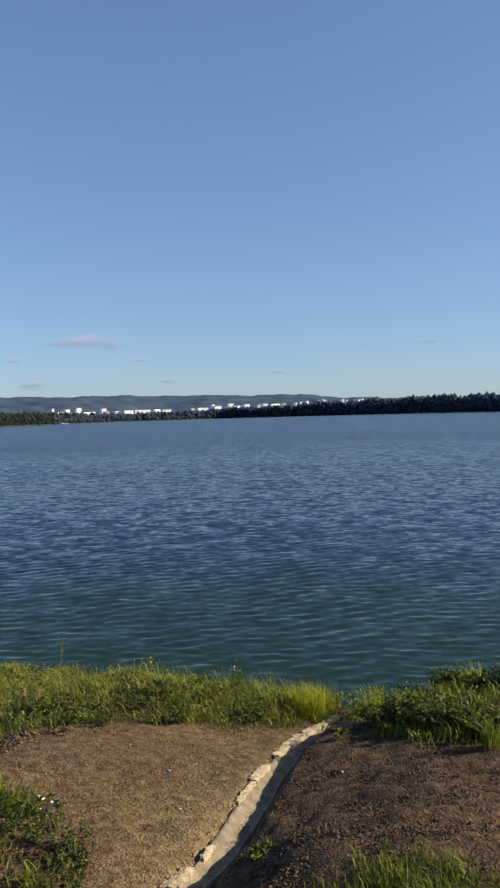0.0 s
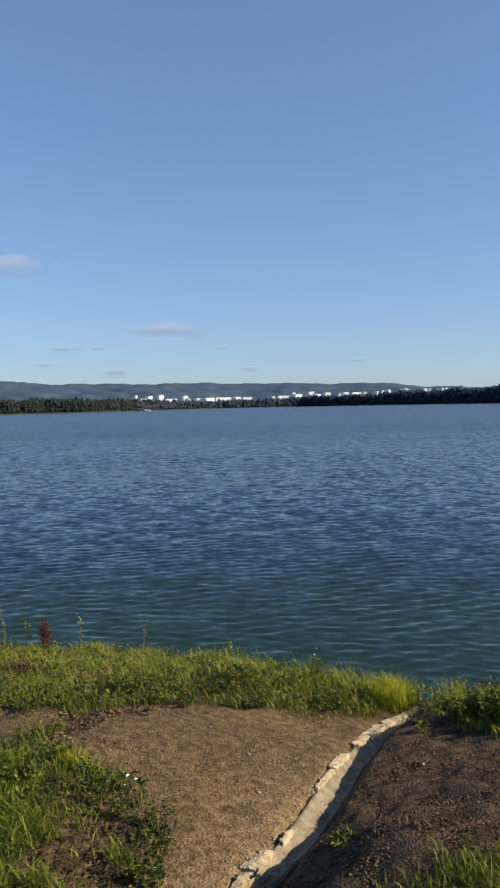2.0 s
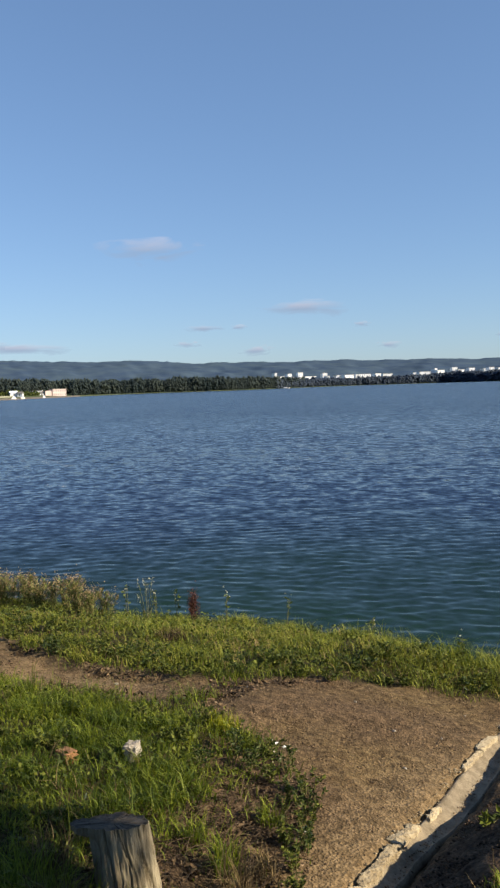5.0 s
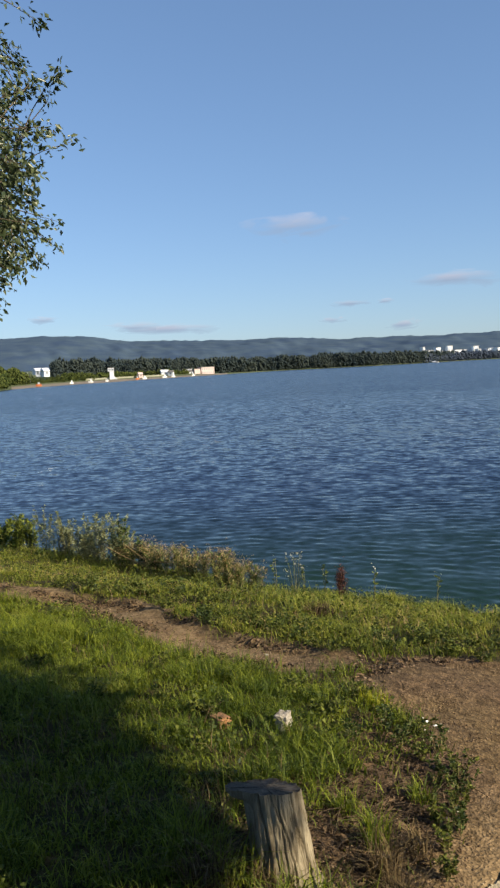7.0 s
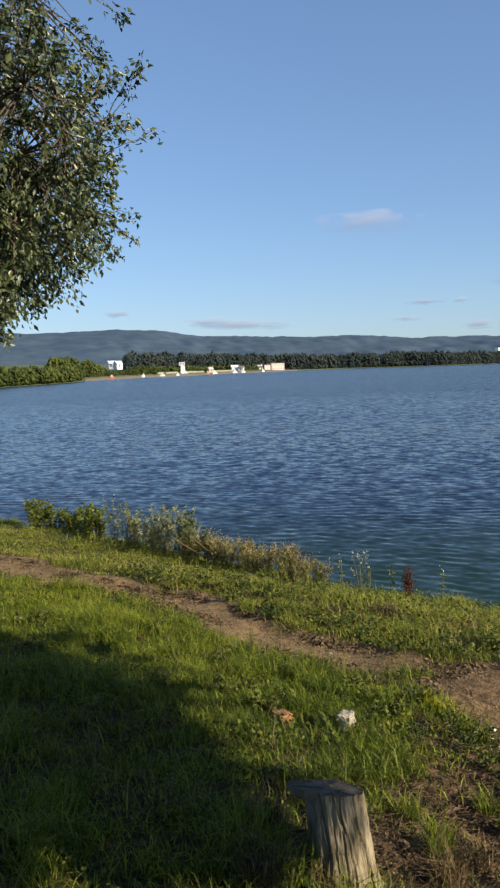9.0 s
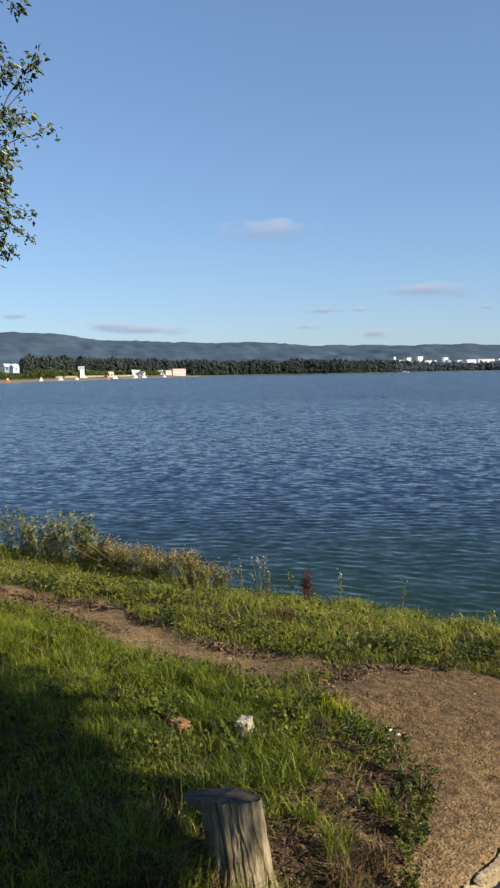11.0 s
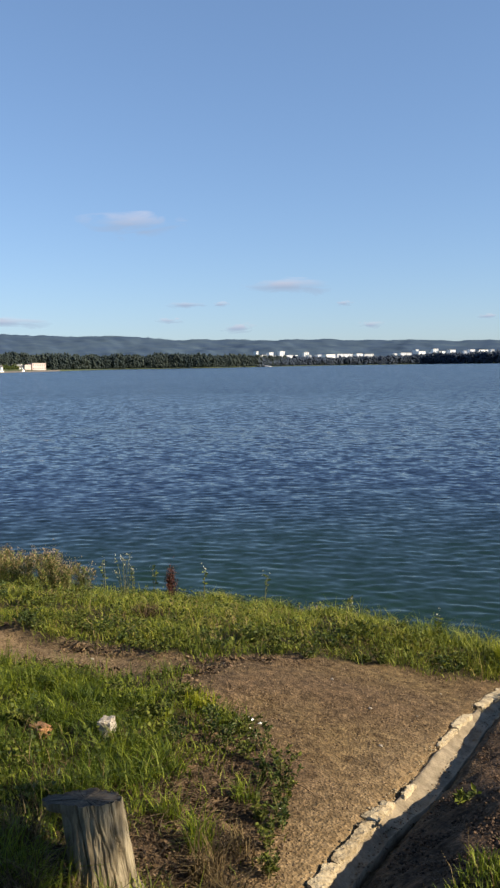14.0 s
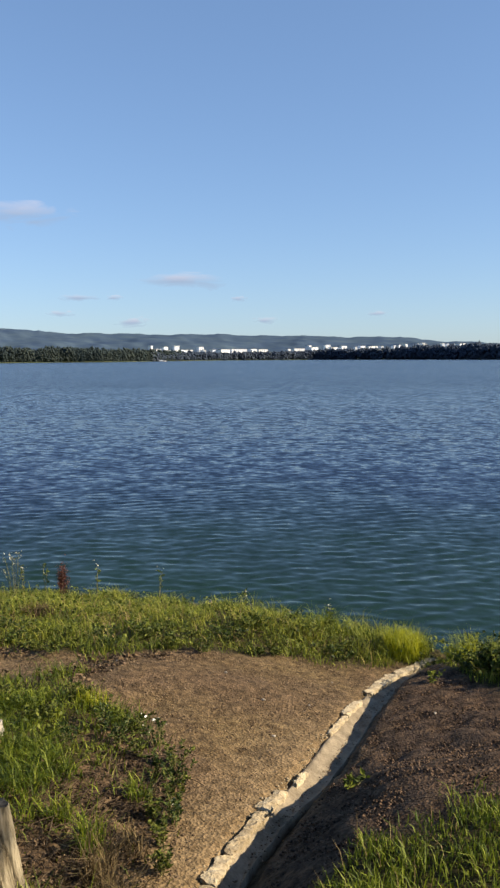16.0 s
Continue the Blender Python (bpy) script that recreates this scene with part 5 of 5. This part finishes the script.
weed((-4.2, 9.6), 0.6, 0.16, 6, 26, 0.045, M_REED, "feathery tall weed with pale flower heads on the bank", 88, "flowering_weed", "weed", M_FLOWER, 12, "tall bank weeds")
tuft("dead_clump", (-3.03, 7.45), 420, 0.15, 0.16, M_LITTER, "dark brown clump of dead weeds on the bank", 89, lean=(0.3, 1.3), category="dead weeds")
tuft("dead_clump", (-4.2, 8.2), 600, 0.12, 0.42, M_DEAD, "wide brown patch of dead grass on the bank", 90, lean=(0.5, 1.6), category="dead grass")
weed((-3.5, 9.4), 0.42, 0.07, 7, 24, 0.05, M_RED, "rust-red dock plant gone to seed on the bank", 94, "dock_plant", "dock plant", M_RED, 150)
for k, (x, y, h) in enumerate(((-3.75, 9.5, 0.55), (-3.1, 9.5, 0.5), (-2.25, 9.2, 0.5), (-1.15, 8.75, 0.5), (-0.2, 7.65, 0.42), (-4.55, 9.75, 0.75), (-4.1, 9.65, 0.6))):
    weed((x, y), h, 0.05, 2, 14, 0.05, M_WEED, "slender tall weed with pale flower heads on the bank", 100 + k, "flowering_weed", "weed", M_FLOWER, 4, "tall bank weeds")
for k in range(36):
    x = -4.75 - 3.1 * ((k * 0.618) % 1.0)
    weed((x, float(crest_y(x)) + rng.uniform(-0.35, 0.3)), rng.uniform(0.27, 0.5), 0.17, 8, 20, 0.085, M_REED, "slender reed with drooping ochre plumes on the bank edge", 1120 + k, "seeding_reed", "reed", M_OCHRE, 32, "seeding bank reeds")
for k in range(20):
    x = -7.6 - 2.3 * ((k * 0.618) % 1.0)
    weed((x, float(crest_y(x)) + rng.uniform(-0.2, 0.4)), rng.uniform(0.45, 1.0), 0.26, 9, 36, 0.055, M_WILLOW, "grey-green willow bush on the bank edge", 150 + k, "willow_bush", "bush", group="willow bushes")
for k in range(14):
    x = -10.3 - 2.8 * ((k * 0.618) % 1.0)
    weed((x, float(crest_y(x)) + rng.uniform(-0.3, 0.3)), rng.uniform(0.4, 0.75), 0.3, 9, 40, 0.075, M_WEED, "leafy green bush on the bank edge", 165 + k, "green_bush", "bush", group="green bushes")
# low leafy weeds at the foot of the bank
for k in range(60):
    x = -6.5 + 6.6 * ((k * 0.618) % 1.0)
    weed((x, float(bank_low(x)) + rng.uniform(0.05, 0.9)), rng.uniform(0.08, 0.16), 0.16, 8, 28, 0.034, M_HERB if k % 3 else M_WEED_DARK, "low leafy weed at the foot of the bank", 180 + k, "low_weed", "weed", group="low bank weeds")
# weeds round the bare soil beside the drain
for k, (x, y, h, w) in enumerate(((-1.28, 4.55, 0.20, 0.16), (-1.12, 4.42, 0.22, 0.16), (-0.98, 4.2, 0.24, 0.15), (-0.93, 4.0, 0.22, 0.13), (-0.9, 3.8, 0.25, 0.14), (-0.86, 3.62, 0.2, 0.13), (-0.88, 3.42, 0.18, 0.12), (-1.35, 4.35, 0.2, 0.16), (-1.2, 4.25, 0.16, 0.14), (-1.48, 4.5, 0.22, 0.15), (-0.98, 3.62, 0.2, 0.14), (-1.05, 4.05, 0.2, 0.13), (-0.84, 3.2, 0.16, 0.12), (-1.6, 4.2, 0.2, 0.14))):
    weed((x, y), h * 0.75, w * 0.75, 8, 34, 0.025, M_WEED_DARK if k % 2 else M_HERB, "dark leafy weed at the edge of the bare soil", 250 + k, "low_weed", "weed", group="soil weeds", flower=M_FLOWER if k in (1, 5) else None, flowers=1)
for k, (x, y, n, h) in enumerate(((-1.08, 3.78, 90, 0.2), (-1.06, 3.05, 130, 0.28), (-1.15, 3.25, 100, 0.3), (-0.92, 2.9, 120, 0.26), (-1.38, 3.45, 90, 0.2), (-0.98, 3.3, 70, 0.22))):
    tuft("grass_tuft", (x, y), n, h * 0.85, 0.07, M_DEAD if k % 2 else M_GRASS, "dead brown grass tuft on the bare soil" if k % 2 else "green grass tuft on the bare soil", 270 + k, lean=(0.3, 1.1))
for k, (x, y, n, h) in enumerate(((-1.55, 2.58, 120, 0.3), (-1.38, 2.62, 110, 0.24), (-1.72, 2.68, 120, 0.3), (-1.25, 2.72, 80, 0.22), (-1.85, 2.95, 110, 0.26), (-1.3, 2.5, 110, 0.3), (-1.05, 2.62, 120, 0.3), (-1.62, 2.52, 160, 0.34), (-1.78, 2.6, 160, 0.36))):
    tuft("grass_tuft", (x, y), n, h * 0.85, 0.09, M_DEAD if k % 3 == 1 else M_GRASS, "dead brown grass tuft round the foot of the stump" if k % 3 == 1 else "long grass tuft round the foot of the stump", 280 + k, lean=(0.3, 1.1))
# weeds in the lawn
for k in range(40):
    x, y = -1.75 - 4.6 * rng.uniform(), 3.0 + 3.2 * rng.uniform()
    if y < path_low(x) - 0.1:
        weed((x, y), rng.uniform(0.07, 0.14), 0.13, 8, 24, 0.032, M_HERB if k % 4 else M_WEED_DARK, "low broad-leaved weed in the meadow", 290 + k, "low_weed", "weed", group="meadow weeds")
# the bushy right-hand bank
for k in range(64):
    x = 0.95 + 2.6 * ((k * 0.618) % 1.0)
    y = 5.75 + 2.1 * ((k * 0.382 + 0.3) % 1.0) - 0.25 * (x - 0.9)
    y = max(y, float(bank_low(x)) + 0.12)
    weed((x, y), rng.uniform(0.12, 0.25), 0.22, 10, 36, 0.036, M_WEED_DARK if k % 3 else M_WEED, "dense low shrub on the bank beyond the drain", 340 + k, "bank_shrub", "shrub", group="bank shrubs")
tuft("pale_tuft", (1.55, 5.35), 130, 0.27, 0.07, M_GRASS, "pale grass tuft at the edge of the dug soil", 380)
tuft("grass_tuft", (2.05, 7.5), 260, 0.35, 0.14, M_LIME, "yellow-green grass tuft on the bank beyond the drain", 381)
tuft("grass_tuft", (1.0, 7.15), 220, 0.28, 0.14, M_LIME, "yellow-green grass tuft on the bank beyond the drain", 382)
for k, (x, y) in enumerate(((0.62, 6.05), (-0.02, 3.9))):
    weed((x, y), 0.1, 0.08, 5, 10, 0.045, M_WEED, "small green weed on the dug soil", 390 + k, "low_weed", "weed", group="dug soil weeds")


# ---- trees ----
def tree(name, place, label, crown, radii, trunk_high, limbs, sprays, per, leaf, seed, thick=0.14, tall=1.0, bunch=0.062, broad=(0.34, 0.5), lobes=0.34, square=1.0):
    """Trunk, limbs that reach into the crown, side branches, and a spray of leaves at each tip."""
    r = np.random.default_rng(seed)
    root = np.array([place[0], place[1], float(land(*place))])
    ob = thing(name, root, label, "tree")
    crown = np.array(crown) - root
    fork = np.array([crown[0] * 0.3, crown[1] * 0.3, trunk_high])
    path = np.array([fork * t + np.array([0.08 * math.sin(5 * t), 0.06 * math.sin(4 * t + 1), 0]) for t in np.linspace(-0.05, 1, 9)])
    part("trunk", mesh_from("trunk", *(lambda q: (q[0], [q[1]]))(tube(path, thick * (1.25 - 0.45 * np.linspace(0, 1, 9)), 12)), M_BARK, True), M_BARK, ob)
    ends, twigs = [], []
    for k in range(limbs):
        way = r.normal(0, 1, 3)
        way[2] = abs(way[2]) * 0.9 - 0.35
        way /= np.linalg.norm(way)
        end = crown + way * np.array(radii) * np.array([1, 1, 0.85 * tall if way[2] > 0 else 1]) * r.uniform(0.55, 0.9)
        line = np.array([fork + (end - fork) * t + np.array([0, 0, 0.35 * math.sin(math.pi * t)]) + r.normal(0, 0.05, 3) * math.sin(math.pi * t) for t in np.linspace(0, 1, 7)])
        v, f = tube(line, thick * 0.5 * np.linspace(1, 0.14, 7), 7)
        part("limb", mesh_from("limb", v, [f], M_BARK, True), M_BARK, ob)
        ends.append(line)
    at, ways = [], []
    for k in range(sprays):
        way = r.normal(0, 1, 3)
        way /= np.linalg.norm(way)
        way = np.sign(way) * np.abs(way) ** square
        goal = crown + way * np.array(radii) * np.array([1, 1, tall if way[2] > 0 else 1]) * r.uniform(0.6, 1.0) * (1.01 - 0.5 * lobes + lobes * vnoise(way[0] * 3 + 9, way[1] * 3 + way[2] * 4 + 9, seed))
        joints = np.concatenate([line[2:] for line in ends])
        near = joints[np.argsort(np.linalg.norm(joints - goal, axis=1))[r.integers(0, 3)]]
        span = goal - near
        span *= min(1, 1.1 / (np.linalg.norm(span) + 1e-6)) if k % 5 else 1
        start = goal - span
        t = np.linspace(0, 1, 5)[:, None]
        bent = start + span * t + np.array([0, 0, -0.06]) * t ** 2 + r.normal(0, 0.03, (5, 3)) * t
        twigs.append(tube(bent, 0.012 * np.linspace(1, 0.2, 5), 4))
        s = 1.03 - 0.40 * r.uniform(0, 1, per) ** 1.6
        i = np.minimum((s * 4).astype(int), 3)
        pos = bent[i] + (bent[i + 1] - bent[i]) * (s * 4 - i)[:, None] + r.normal(0, bunch, (per, 3))
        w = span / (np.linalg.norm(span) + 1e-6) * 0.6 + r.normal(0, 0.62, (per, 3)) + np.array([0, 0, -0.5])
        at.append(pos)
        ways.append(w)
    v, f = merged(twigs)
    tagged(part("branchwork", mesh_from("branchwork", v, [f], M_BARK), M_BARK, ob), kind="stuff")
    at, ways = np.concatenate(at), np.concatenate(ways)
    ln = leaf * r.uniform(0.6, 1.2, len(at))
    v, f = leaves(at, ways, ln, ln * r.uniform(*broad, len(at)), r)
    tagged(part("crown", mesh_from("crown", v, [f], M_TREE_LEAF), M_TREE_LEAF, ob), kind="stuff")
    return ob


tree("leafy_tree", (-8.4, 4.9), "leafy bird cherry tree with hanging branches", (-8.3, 5.1, 6.15), (3.2, 3.2, 2.12), 2.4, 36, 3300, 36, 0.080, 401, tall=2.0, bunch=0.05, broad=(0.42, 0.6), lobes=0.38)
tree("shade_tree", (5.4, 1.65), "tree whose crown shades the meadow", (5.2, 1.3, 8.27), (2.3, 2.2, 2.1), 4.4, 20, 1700, 28, 0.22, 402, lobes=0.34, square=0.6)
tree("shade_tree", (4.3, 0.0), "low spreading tree that shades the foot of the path", (4.0, -0.6, 5.2), (2.2, 1.9, 2.0), 2.4, 14, 900, 28, 0.2, 403, lobes=0.4)
# Unseen tree added behind the camera, only to dim sky light on the meadow.
tree("shade_tree", (-2.6, -3.2), "unseen overhead tree added to block sky light from the meadow", (-2.8, 0.1, 8.2), (4.2, 3.6, 1.8), 4.6, 22, 1100, 24, 0.25, 404, thick=0.2)
